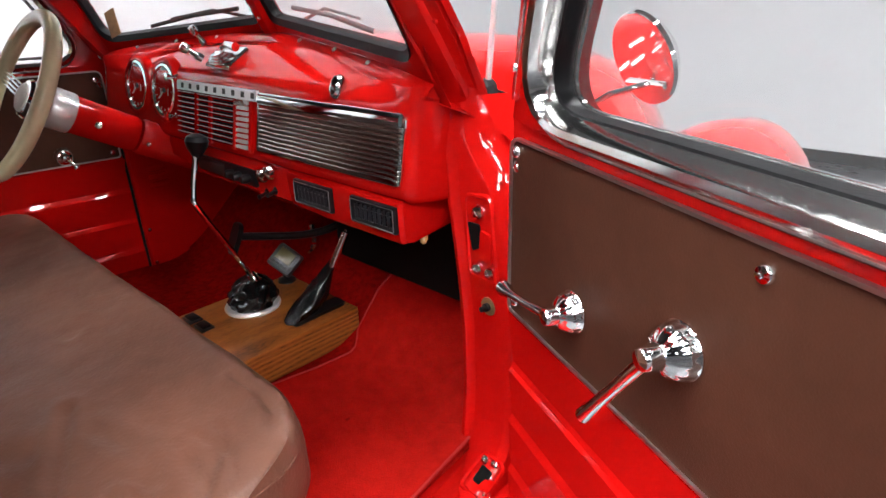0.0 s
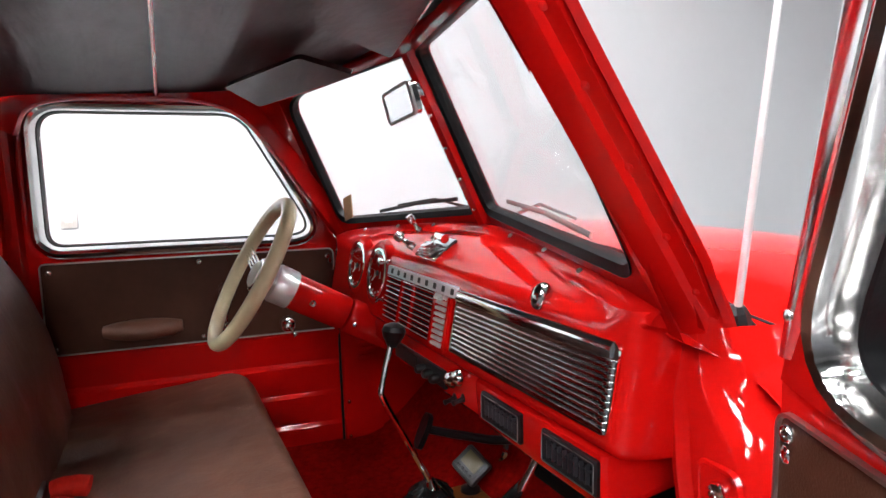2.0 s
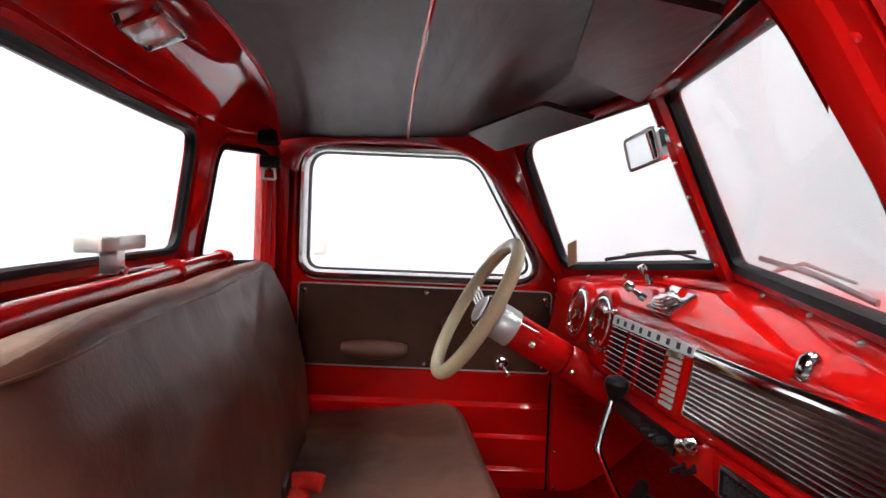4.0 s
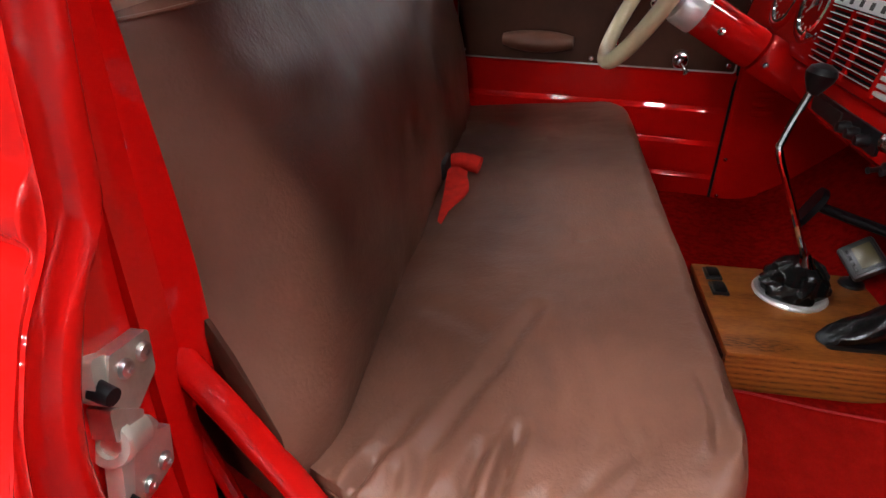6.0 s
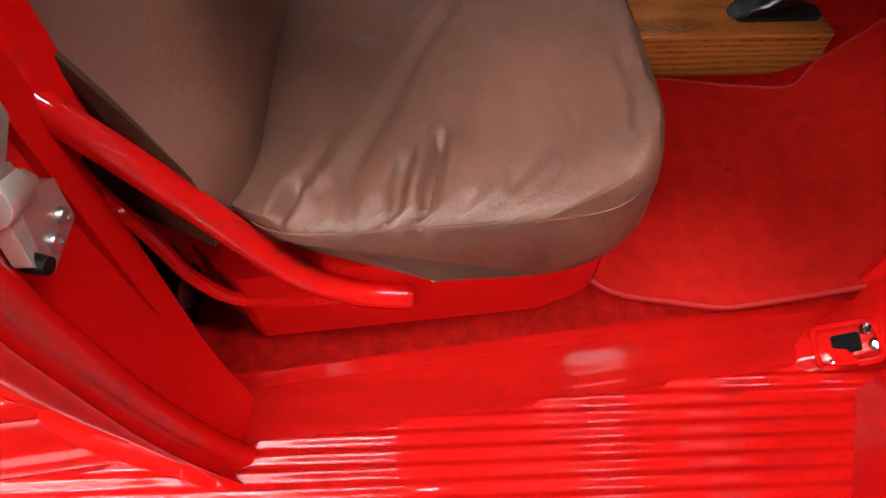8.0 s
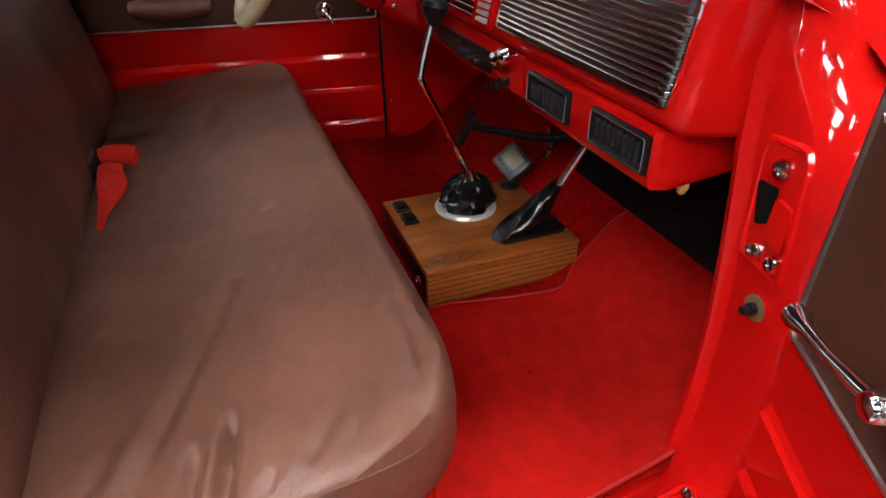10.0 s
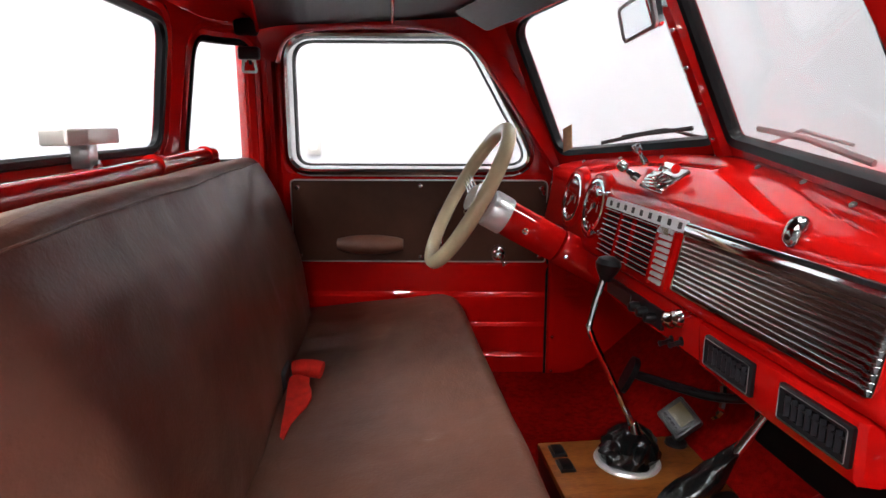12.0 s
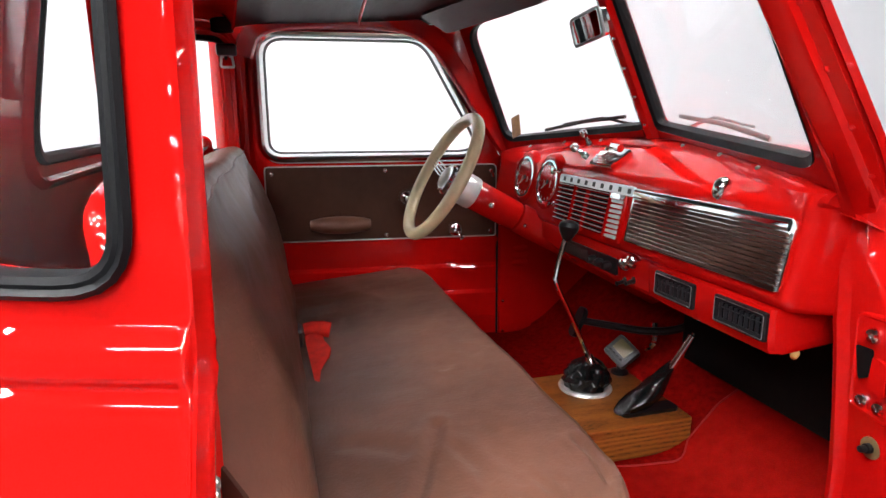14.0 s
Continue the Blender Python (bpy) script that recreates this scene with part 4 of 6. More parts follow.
    # inside handle and window crank
    hu, hz = (0.172, 1.056) if near else (0.155, 1.006)
    cu, cz = (0.352, 1.106) if near else (0.33, 1.125)
    hd = part("door_handle", hub_dome(f(hu, hz, 0.007), ax, 0.026), CHROME, d, "chrome inside door handle")
    p0 = f(hu, hz, 0.038)
    tip = f(hu - 0.105, hz - 0.006, 0.052) if near else f(hu - 0.02, hz - 0.03, 0.06)
    part("lever", tubed(spline([p0, p0.lerp(tip, 0.5) + ax * 0.004, tip], 4), [0.0065] * 3 + [0.0055, 0.005, 0.005, 0.006, 0.0105, 0.0105], 12), FRAMECHROME, hd)
    ck = part("window_crank", hub_dome(f(cu, cz, 0.007), ax, 0.029), CHROME, d, "chrome window crank")
    p0 = f(cu, cz, 0.044)
    tip = f(cu - 0.075, cz - 0.115, 0.056) if near else f(cu + 0.01, cz - 0.09, 0.06)
    part("lever", tubed(spline([p0, p0.lerp(tip, 0.5), tip], 4), [0.008, 0.008, 0.008, 0.0075, 0.007, 0.0075, 0.008, 0.010, 0.010], 12), FRAMECHROME, ck)
    if not near:
        part("knob", lathed([(0.007, 0), (0.012, 0.008), (0.013, 0.02), (0.008, 0.028), (0.001, 0.03)], aim(tip, ax), 14), CHROME, ck)
    screw(f(0.012, 1.200, 0.002), -ua.normalized() * 0.4 + ax, 0.010, CHROME, d, "lock_bolt")
    return d


far = door_frame_map((-0.694, 0.055), (-0.116, -0.993), (0.993, -0.116))
near = door_frame_map((0.853, 0.044), (0.896, -0.444), (-0.444, -0.896), 0.17)
build_door(far, False)
build_door(near, True)


# ---- dashboard ----
dash = thing("dashboard", "glossy red steel dashboard with chrome trim", "dashboard", at=(0, 0.1, 1.2))


def dash_profile(x):
    e = abs(x)
    k = min(e, 0.62) / 0.62
    yw = 0.215 - 0.130 * k ** 1.5
    zw = 1.345 - 0.050 * (e / 0.62) ** 2
    g = 0.055 * (max(0.0, e - 0.625) / 0.065) ** 2 if x < 0 else 0.088 * (1 - math.sqrt(max(0.0, 1 - (max(0.0, e - 0.641) / 0.030) ** 2)))
    lim = yw - 0.030
    pts = [(yw + 0.01, zw + 0.006), (yw - 0.008, zw + 0.004), (yw - 0.020, zw - 0.003), (yw - 0.026, zw - 0.012),
           (min(lim, 0.135), zw - 0.017), (min(lim - 0.001, 0.112), zw - 0.021 - 0.008 * (1 - k)), (min(lim - 0.003, 0.086), 1.298 - 0.010 * k), (min(lim - 0.006, 0.066), 1.281 - 0.005 * k), (0.047 + 0.005 * (1 - k), 1.265), (0.046, 1.25),
           (0.038, 1.20), (0.028, 1.15), (0.022, 1.125), (0.024, 1.112), (0.034, 1.102), (0.06, 1.096), (0.12, 1.094)]
    return [Vector((x, y + (g * (1 if i > 6 else max(0, i - 3) / 4)), z)) for i, (y, z) in enumerate(pts)]


dx = [-0.69, -0.68, -0.665, -0.65, -0.63] + [-0.60 + 0.05 * i for i in range(25)] + [0.62, 0.635, 0.642, 0.648, 0.654, 0.660, 0.665, 0.668, 0.670, 0.671]
part("dash_panel", lofted([dash_profile(x) for x in dx], False), RED, dash, sharp=50)


def face(x, z, t=0.0):
    """A point on the dash face at height z, t metres proud of it."""
    y = 0.046 - (1.25 - z) * 0.19
    return Vector((x, y - t, z))


# glove box door: ribbed chrome
gx0, gx1, gz0, gz1 = 0.208, 0.642, 1.132, 1.248
bm = slab(rounded([(gx0, gz0, 0.006), (gx1, gz0, 0.012), (gx1, gz1, 0.016), (gx0, gz1, 0.006)], 4), lambda a, b, t: face(a, b, t), 0.0, 0.006)
glove = part("glove_box_door", bm, CHROME, dash, "ribbed chrome glove box door", bevel=0.002)
nr = 11
pitch = (gz1 - 0.024 - gz0) / nr
for k in range(nr):
    z = gz0 + 0.002 + pitch * k
    sec = [(0.0035, z), (0.0060, z + 0.0004), (0.0085, z + pitch * 0.86), (0.0072, z + pitch * 0.97), (0.0040, z + pitch)]
    bm = bmesh.new()
    xs_ = [(gx0 + 0.003, 0.0), (gx0 + 0.008, 1.0), (0.42, 1.0), (gx1 - 0.020, 1.0), (gx1 - 0.012, 1.35), (gx1 - 0.005, 1.25), (gx1 - 0.002, 0.3)]
    loft(bm, [[face(x, zz, t * w if w >= 1 else 0.004 + (t - 0.004) * w) for t, zz in sec] for x, w in xs_], True, True)
    part("rib", bm, DULLCHROME, glove, sharp=25)
part("top_bead", lofted([[face(x, z, t) for t, z in ((0.004, gz1 - 0.022), (0.009, gz1 - 0.020), (0.0105, gz1 - 0.008), (0.008, gz1 - 0.002), (0.004, gz1))] for x in (gx0 + 0.003, 0.4, gx1 - 0.012)], True, True), CHROME, glove)
part("glove_lock", lathed([(0.010, -0.004), (0.0105, 0.006), (0.0145, 0.009), (0.0165, 0.015), (0.0160, 0.022), (0.0125, 0.029), (0.006, 0.0325), (0.001, 0.033)], aim((0.457, 0.070, 1.268), (0, -0.86, 0.35)) @ Matrix.Diagonal((0.9, 1.35, 1, 1)), 18), DULLCHROME, dash, "chrome push-button latch")

# speaker grille: chrome bars over red, with letter strip above
sx0, sx1 = -0.150, 0.205
strip = part("chrome_strip", slab(rounded([(sx0, 1.229, 0.003), (sx1, 1.229, 0.003), (sx1, 1.250, 0.003), (sx0, 1.250, 0.003)], 2), lambda a, b, t: face(a, b, t), 0.0, 0.007), SATIN, dash, "chrome strip with worn dark marks", bevel=0.0015)
for k in range(9):
    x = sx0 + 0.022 + k * 0.039
    part("letter_mark", slab(rounded([(x, 1.234, 0.001), (x + 0.013, 1.234, 0.001), (x + 0.013, 1.2455, 0.001), (x, 1.2455, 0.001)], 1), lambda a, b, t: face(a, b, t), 0.0068, 0.0076), INK, strip)
part("grille_back", slab(rounded([(sx0, 1.118, 0.003), (sx1, 1.130, 0.003), (sx1, 1.227, 0.003), (sx0, 1.227, 0.003)], 2), lambda a, b, t: face(a, b, t), 0.0, 0.002), RED, dash)
for k in range(9):
    z = 1.128 + k * 0.0115
    for a, b, mt, h in ((sx0 + 0.004, 0.112, DEEPRED, 0.006), (0.121, 0.172, SATIN, 0.007)):
        part("grille_bar", slab(rounded([(a, z, 0.001), (b, z, 0.001), (b, z + (0.0072 if mt is SATIN else 0.0052), 0.001), (a, z + (0.0072 if mt is CHROME else 0.0052), 0.001)], 1), lambda p, q, t: face(p, q, t), 0.002, h), mt, dash)
    for a, b in ((sx0 + 0.004, -0.062), (-0.048, 0.112)):
        part("grille_line", tubed([face(a, z + 0.0052, 0.007), face(b, z + 0.0052, 0.007)], 0.0008, 6), STEEL, dash)
    part("grille_gap", slab([Vector((sx0 + 0.012, z + 0.0058)), Vector((0.106, z + 0.0058)), Vector((0.106, z + 0.0108)), Vector((sx0 + 0.012, z + 0.0108))], lambda p, q, t: face(p, q, t), 0.0015, 0.0028), DARK, dash, smooth=False)
for a in (-0.060, 0.006, 0.178, 0.115):
    part("grille_post", slab([Vector((a, 1.122)), Vector((a + 0.012, 1.122)), Vector((a + 0.012, 1.227)), Vector((a, 1.227))], lambda p, q, t: face(p, q, t), 0.002, 0.0075), RED, dash, bevel=0.002)
part("badge", slab(rounded([(0.124, 1.218, 0.002), (0.170, 1.218, 0.002), (0.164, 1.230, 0.003), (0.130, 1.230, 0.003)], 3), lambda p, q, t: face(p, q, t), 0.004, 0.013), CHROME, dash, "small chrome badge", bevel=0.002)

# two round gauges
for cx in (-0.400, -0.236):
    m = aim((cx, 0.046, 1.218), (0, -0.98, 0.19))
    g = part("gauge", lathed([(0.067, -0.01), (0.067, 0.006), (0.064, 0.010), (0.0585, 0.011), (0.056, 0.006), (0.056, 0.003), (0.001, 0.003)], m, 40), CHROME, dash, "round gauge with chrome bezel")
    part("gauge_pod", lathed([(0.088, -0.008), (0.082, 0.004), (0.075, 0.009), (0.0675, 0.010), (0.066, 0.004)], m, 40), RED, g, "red pressed pod round the gauge")
    part("dial", lathed([(0.0555, 0.0034), (0.0555, 0.0042), (0.0005, 0.0042)], m, 36), DIAL, g)
    for k in range(11):
        a = radians(-210 + 24 * k)
        bm = bmesh.new()
        box(bm, (0.050, 0, 0.0052), (0.006, 0.0012, 0.001))
        bmesh.ops.transform(bm, matrix=m @ Matrix.Rotation(a, 4, "Z"), verts=bm.verts)
        part("tick", bm, PALE, g, smooth=False)
    bm = bmesh.new()
    box(bm, (0.018, 0, 0.0062), (0.044, 0.002, 0.0015))
    bmesh.ops.transform(bm, matrix=m @ Matrix.Rotation(radians(215), 4, "Z"), verts=bm.verts)
    part("needle", bm, PALE, g)
    for k, (u, v, w, h) in enumerate(((0.0, 0.018, 0.026, 0.004), (-0.006, -0.022, 0.018, 0.004), (0.010, -0.030, 0.014, 0.003))):
        part("dial_mark", boxed((v, u, 0.0048), (h, w, 0.0008), m), PALE, g, smooth=False)
    part("needle_cap", lathed([(0.007, 0.005), (0.007, 0.008), (0.001, 0.009)], m, 14), PLASTIC, g)
    gl = part("cover_glass", lathed([(0.057, 0.0085), (0.03, 0.0095), (0.0005, 0.010)], m, 30), GLASS, g)
    gl.visible_shadow = False

# ashtray and knobs on the dash top
up = Vector((0, -0.52, 0.85))
m = aim((0.028, 0.082, 1.297), up, (0, 1, 0))
m = Matrix.Translation((0.028, 0.085, 1.300)) @ Matrix.Rotation(radians(33), 4, "X")
tray = part("ashtray", boxed((0, 0, 0.004), (0.098, 0.068, 0.014), m), CHROME, dash, "chrome ashtray", bevel=0.004)
for k in range(3):
    part("step", boxed((-0.004, -0.012, 0.013 + 0.005 * k), (0.066 - 0.016 * k, 0.036 - 0.008 * k, 0.006), m), CHROME, tray, bevel=0.0015)
part("pull", tubed([m @ Vector(q) for q in ((-0.02, 0.012, 0.02), (0.01, 0.014, 0.030), (0.046, 0.012, 0.026))], [0.006, 0.008, 0.010], 10), CHROME, tray)
for p, ax, sc in (((-0.061, 0.058, 1.306), (-0.35, -0.7, 0.6), 1.0), ((-0.129, 0.108, 1.334), (0, -0.55, 0.85), 0.85)):
    k = part("dash_knob", lathed([(0.009 * sc, -0.012), (0.010 * sc, 0.0), (0.006 * sc, 0.006), (0.0055 * sc, 0.018), (0.011 * sc, 0.022), (0.0125 * sc, 0.032), (0.010 * sc, 0.040), (0.001, 0.042)], aim(p, ax), 16), CHROME, dash, "chrome control knob")
for x, z in ((-0.165, 1.255), (-0.160, 1.165)):
    part("pull_knob", lathed([(0.007, -0.005), (0.007, 0.006), (0.004, 0.008), (0.004, 0.018), (0.009, 0.02), (0.010, 0.028), (0.001, 0.030)], aim(face(x, z), (0, -1, 0.1)), 14), CHROME, dash)
for k, x in enumerate((-0.5, -0.34, -0.18, 0.18, 0.34, 0.48)):
    q = dash_profile(x)[2]
    screw(q, (0, -0.6, 0.8), 0.005, STEEL, dash)

VANE = material("grey_vane_plastic", (0.012, 0.013, 0.016), 0.3)

# lower dash: control bracket and vent housing
def bracket_ring(x):
    e = max(0.0, min(1.0, (x + 0.30) / 0.2))
    return [Vector((x, 0.055, 1.104)), Vector((x, 0.036, 1.100)), Vector((x, 0.032, 1.090)), Vector((x, 0.034, 1.034 + 0.03 * (1 - e))), Vector((x, 0.044, 1.022 + 0.035 * (1 - e))), Vector((x, 0.085, 1.022 + 0.035 * (1 - e))), Vector((x, 0.12, 1.09))]


part("control_bracket", lofted([bracket_ring(-0.30 + 0.06 * i) for i in range(11)], True, True), RED, dash, "red control bracket", bevel=0.0)
radio = part("radio", slab(rounded([(-0.095, 1.043, 0.004), (0.170, 1.041, 0.004), (0.170, 1.079, 0.004), (-0.095, 1.079, 0.004)], 3), lambda a, b, t: Vector((a, 0.034 - t, b)), 0.0, 0.006), PLASTIC, dash, "black radio and heater controls", bevel=0.002)
part("display", slab(rounded([(-0.085, 1.050, 0.002), (0.035, 1.048, 0.002), (0.035, 1.072, 0.002), (-0.085, 1.072, 0.002)], 2), lambda a, b, t: Vector((a, 0.028 - t, b)), 0.0, 0.002), DIAL, radio)
for x in (0.070, 0.105, 0.140):
    part("knob", lathed([(0.010, 0), (0.011, 0.010), (0.008, 0.020), (0.001, 0.021)], aim((x, 0.028, 1.058), (0, -1, 0)), 14), PLASTIC, radio)
for x, z in ((0.225, 1.083), (0.252, 1.094)):
    part("chrome_knob", lathed([(0.005, -0.02), (0.005, 0.010), (0.013, 0.012), (0.016, 0.020), (0.013, 0.030), (0.006, 0.034), (0.001, 0.033)], aim((x, 0.034, z), (0.1, -1, 0)), 16), CHROME, dash, "chrome knob")
for x, z in ((0.20, 1.035), (0.235, 1.045)):
    part("switch_lever", lathed([(0.010, -0.01), (0.010, 0.004), (0.005, 0.006), (0.004, 0.024), (0.006, 0.030), (0.001, 0.032)], aim((x, 0.038, z), (0.2, -1, -0.1)), 12), PLASTIC, dash)


def vent_ring(x, z0, z1, y0):
    return [Vector((x, 0.11, z1)), Vector((x, y0 + 0.012, z1)), Vector((x, y0 + 0.002, z1 - 0.004)), Vector((x, y0, z1 - 0.014)), Vector((x, y0 + 0.004, z0 + 0.012)), Vector((x, y0 + 0.010, z0 + 0.003)), Vector((x, y0 + 0.024, z0)), Vector((x, 0.16, z0 + 0.01))]


hs = [vent_ring(x, z0, 1.104, y0) for x, z0, y0 in ((0.288, 1.034, 0.040), (0.294, 1.026, 0.028), (0.305, 1.022, 0.024), (0.47, 1.021, 0.022), (0.626, 1.021, 0.022), (0.634, 1.024, 0.028), (0.639, 1.032, 0.045), (0.641, 1.045, 0.07))]
part("vent_housing", lofted(hs, True, True), RED, dash, "red under-dash vent housing")
part("bulb", lathed([(0.007, 0), (0.008, 0.006), (0.005, 0.014), (0.001, 0.016)], aim((0.625, 0.085, 1.024), (0.3, -0.5, -0.8)), 12), material("amber_lens", (0.5, 0.3, 0.1), 0.2, coat=1.0), dash)
for x0 in (0.332, 0.507):
    vz0, vz1, w = 1.045, 1.094, 0.120
    y = 0.0225
    for_v = lambda a, b, t: Vector((a, y - t, b))
    loop = rounded([(x0 + 0.010, vz0 + 0.010, 0.003), (x0 + w - 0.010, vz0 + 0.010, 0.003), (x0 + w - 0.010, vz1 - 0.010, 0.003), (x0 + 0.010, vz1 - 0.010, 0.003)], 2)
    outer = rounded([(x0, vz0, 0.003), (x0 + w, vz0, 0.003), (x0 + w, vz1, 0.003), (x0, vz1, 0.003)], 2)
    mid = rounded([(x0 + 0.004, vz0 + 0.004, 0.003), (x0 + w - 0.004, vz0 + 0.004, 0.003), (x0 + w - 0.004, vz1 - 0.004, 0.003), (x0 + 0.004, vz1 - 0.004, 0.003)], 2)
    bm = bmesh.new()
    loft(bm, [[for_v(p.x, p.y, t) for p in lp] for lp, t in ((outer, 0.0), (outer, 0.005), (mid, 0.008), (loop, 0.005), (loop, 0.001))])
    v = part("air_vent", bm, PLASTIC, dash, "black plastic air vent")
    part("vent_back", boxed((x0 + w / 2, y - 0.0016, (vz0 + vz1) / 2), (w - 0.018, 0.002, vz1 - vz0 - 0.018)), DARK, v, smooth=False)
    part("trim_line", lofted([[for_v(p.x, p.y, t) for p in lp] for lp, t in ((grown(mid, 0.0006), 0.0078), (mid, 0.0086), (grown(mid, -0.0006), 0.0078))]), STEEL, v)
    for k in range(8):
        xx = x0 + 0.018 + (w - 0.036) * k / 7
        part("vane", boxed((0, 0, 0), (0.0018, 0.007, vz1 - vz0 - 0.022), Matrix.Translation((xx, y - 0.005, (vz0 + vz1) / 2)) @ Matrix.Rotation(radians(-20), 4, "Z")), VANE, v, smooth=False)
    part("slat", boxed((x0 + w / 2, y - 0.004, vz0 + 0.030), (w - 0.022, 0.004, 0.0016)), VANE, v, smooth=False)

# dark heater box under the dash
part("heater_box", boxed((0.40, 0.345, 0.93), (0.52, 0.21, 0.26)), DARK, dash, "black heater box under the dash", bevel=0.02)
part("hose", tubed(spline([(0.0, 0.20, 1.04), (0.08, 0.16, 1.01), (0.16, 0.18, 0.99), (0.24, 0.24, 1.0)], 6), 0.02, 10), RUBBER, dash)


# ---- steering ----
W0, W1 = Vector((-0.296, -0.165, 1.400)), Vector((-0.330, -0.350, 1.075))
wc = (W0 + W1) / 2
upv = (W0 - W1).normalized()
axis = Vector((-0.01, -0.87, 0.5))
axis = (axis - upv * axis.dot(upv)).normalized()
sidev = upv.cross(axis).normalized()
wheel = thing("steering_wheel", "cream plastic steering wheel on a red column", "steering wheel", at=wc)
R0 = 0.186
part("rim", tubed([wc + upv * R0 * math.cos(a) + sidev * R0 * math.sin(a) for a in [2 * math.pi * k / 56 for k in range(56)]], 0.0175, 14, closed=True, up=axis), CREAM, wheel, "smooth cream rim")
hubc = wc - axis * 0.055
hubf = wc - axis * 0.026
for a0 in (84, 278):
    a = radians(a0)
    dirv = upv * math.cos(a) + sidev * math.sin(a)
    ortho = axis.cross(dirv)
    for k in (-2.2, -0.75, 0.75, 2.2):
        part("spoke", tubed([hubf + dirv * 0.03 + ortho * 0.006 * k + axis * 0.005, hubf + dirv * 0.09 + ortho * 0.007 * k + axis * 0.014, wc + dirv * (R0 - 0.006) + ortho * 0.006 * k], 0.0024, 6), CHROME, wheel)
m = aim(hubc, axis)
part("hub_cap", lathed([(0.030, -0.01), (0.032, 0.020), (0.046, 0.030), (0.047, 0.036), (0.042, 0.043), (0.036, 0.045), (0.030, 0.044), (0.001, 0.044)], m, 28), CHROME, wheel, "chrome hub cap")
part("horn_button", lathed([(0.034, 0.043), (0.034, 0.047), (0.030, 0.051), (0.018, 0.055), (0.001, 0.056)], m, 28), PALE, wheel, "off-white horn button")
part("collar", lathed([(0.048, -0.055), (0.049, -0.05), (0.049, -0.008), (0.046, -0.003), (0.02, -0.002)], m, 28), SATIN, wheel, "brushed aluminium collar")
fall = Vector((0.10, 0.87, -0.48)).normalized()
c0 = hubc - axis * 0.055
part("column_shroud", lathed([(0.046, 0.0), (0.046, 0.012), (0.045, 0.14), (0.043, 0.150), (0.036, 0.152)], aim(c0, fall), 28), RED, wheel)
col = part("column_tube", lathed([(0.043, 0.0), (0.046, 0.004), (0.047, 0.03), (0.045, 0.12), (0.044, 0.55)], aim(c0 + fall * 0.156, fall), 28), RED, wheel)
screw(c0 + fall * 0.07 + Vector((0.040, -0.02, 0.004)), (0.9, -0.4, 0.1), 0.010, CHROME, wheel)
screw(c0 + fall * 0.185 + Vector((0.044, -0.02, -0.004)), (0.9, -0.4, 0.1), 0.007, CHROME, wheel)

# ---- seat ----
seat = thing("bench_seat", "brown vinyl bench seat on a red steel base", "bench seat", at=(0, -0.6, 0.6))


def seat_noise(p, k=1.0):
    return noise.noise(p * 5.0) * 0.006 * k + noise.noise(p * 14.0) * 0.002 * k


CREASES = [  # polylines over the cushion: (x, y) points, width, depth
    ([(0.785, -0.664), (0.754, -0.659), (0.704, -0.644)], 0.009, 0.009), ([(0.79, -0.612), (0.774, -0.612), (0.713, -0.616)], 0.009, 0.009), ([(0.79, -0.583), (0.750, -0.588), (0.692, -0.589), (0.634, -0.564), (0.533, -0.522), (0.417, -0.472)], 0.012, 0.008),
    ([(0.79, -0.542), (0.71, -0.536), (0.680, -0.528)], 0.009, 0.011), ([(0.79, -0.509), (0.755, -0.507), (0.717, -0.501), (0.652, -0.487)], 0.009, 0.014), ([(0.785, -0.636), (0.735, -0.632)], 0.007, 0.007), ([(0.79, -0.562), (0.735, -0.560)], 0.007, 0.007),
    ([(0.66, -0.273), (0.605, -0.268), (0.563, -0.273)], 0.009, 0.007), ([(0.722, -0.417), (0.666, -0.357)], 0.008, 0.004), ([(0.719, -0.370), (0.631, -0.340)], 0.006, 0.003), ([(0.70, -0.355), (0.608, -0.375)], 0.006, 0.0025),
    ([(0.412, -0.632), (0.436, -0.585), (0.469, -0.545)], 0.022, 0.004), ([(0.785, -0.478), (0.735, -0.462)], 0.008, 0.006), ([(0.785, -0.445), (0.745, -0.432)], 0.008, 0.004),
    ([(-0.30, -0.72), (-0.34, -0.60), (-0.36, -0.48)], 0.018, 0.008), ([(-0.20, -0.68), (-0.22, -0.58)], 0.014, 0.006), ([(0.20, -0.40), (0.14, -0.33), (0.12, -0.28)], 0.012, 0.005),
    ([(0.73, -0.65), (0.64, -0.615)], 0.012, 0.006), ([(0.52, -0.235), (0.60, -0.245), (0.68, -0.29)], 0.010, 0.004), ([(0.66, -0.45), (0.58, -0.44), (0.50, -0.46)], 0.014, 0.004),
    ([(0.75, -0.42), (0.66, -0.40)], 0.012, 0.004), ([(-0.35, -0.70), (-0.30, -0.60), (-0.28, -0.50)], 0.02, 0.006), ([(-0.45, -0.70), (-0.42, -0.60)], 0.02, 0.005), ([(-0.55, -0.68), (-0.52, -0.55)], 0.025, 0.005)]


def crease(x, y):
    d = 0.0
    p = Vector((x, y))
    for line, w, depth in CREASES:
        best = 9.0
        for a, b in zip(line, line[1:]):
            a, b = Vector(a), Vector(b)
            u = max(0.0, min(1.0, (p - a).dot(b - a) / (b - a).length_squared))
            best = min(best, (p - a.lerp(b, u)).length)
        if best < 3 * w:
            d -= depth * math.exp(-(best / w) ** 2) - 0.45 * depth * math.exp(-((best - 1.6 * w) / w) ** 2)
    return d


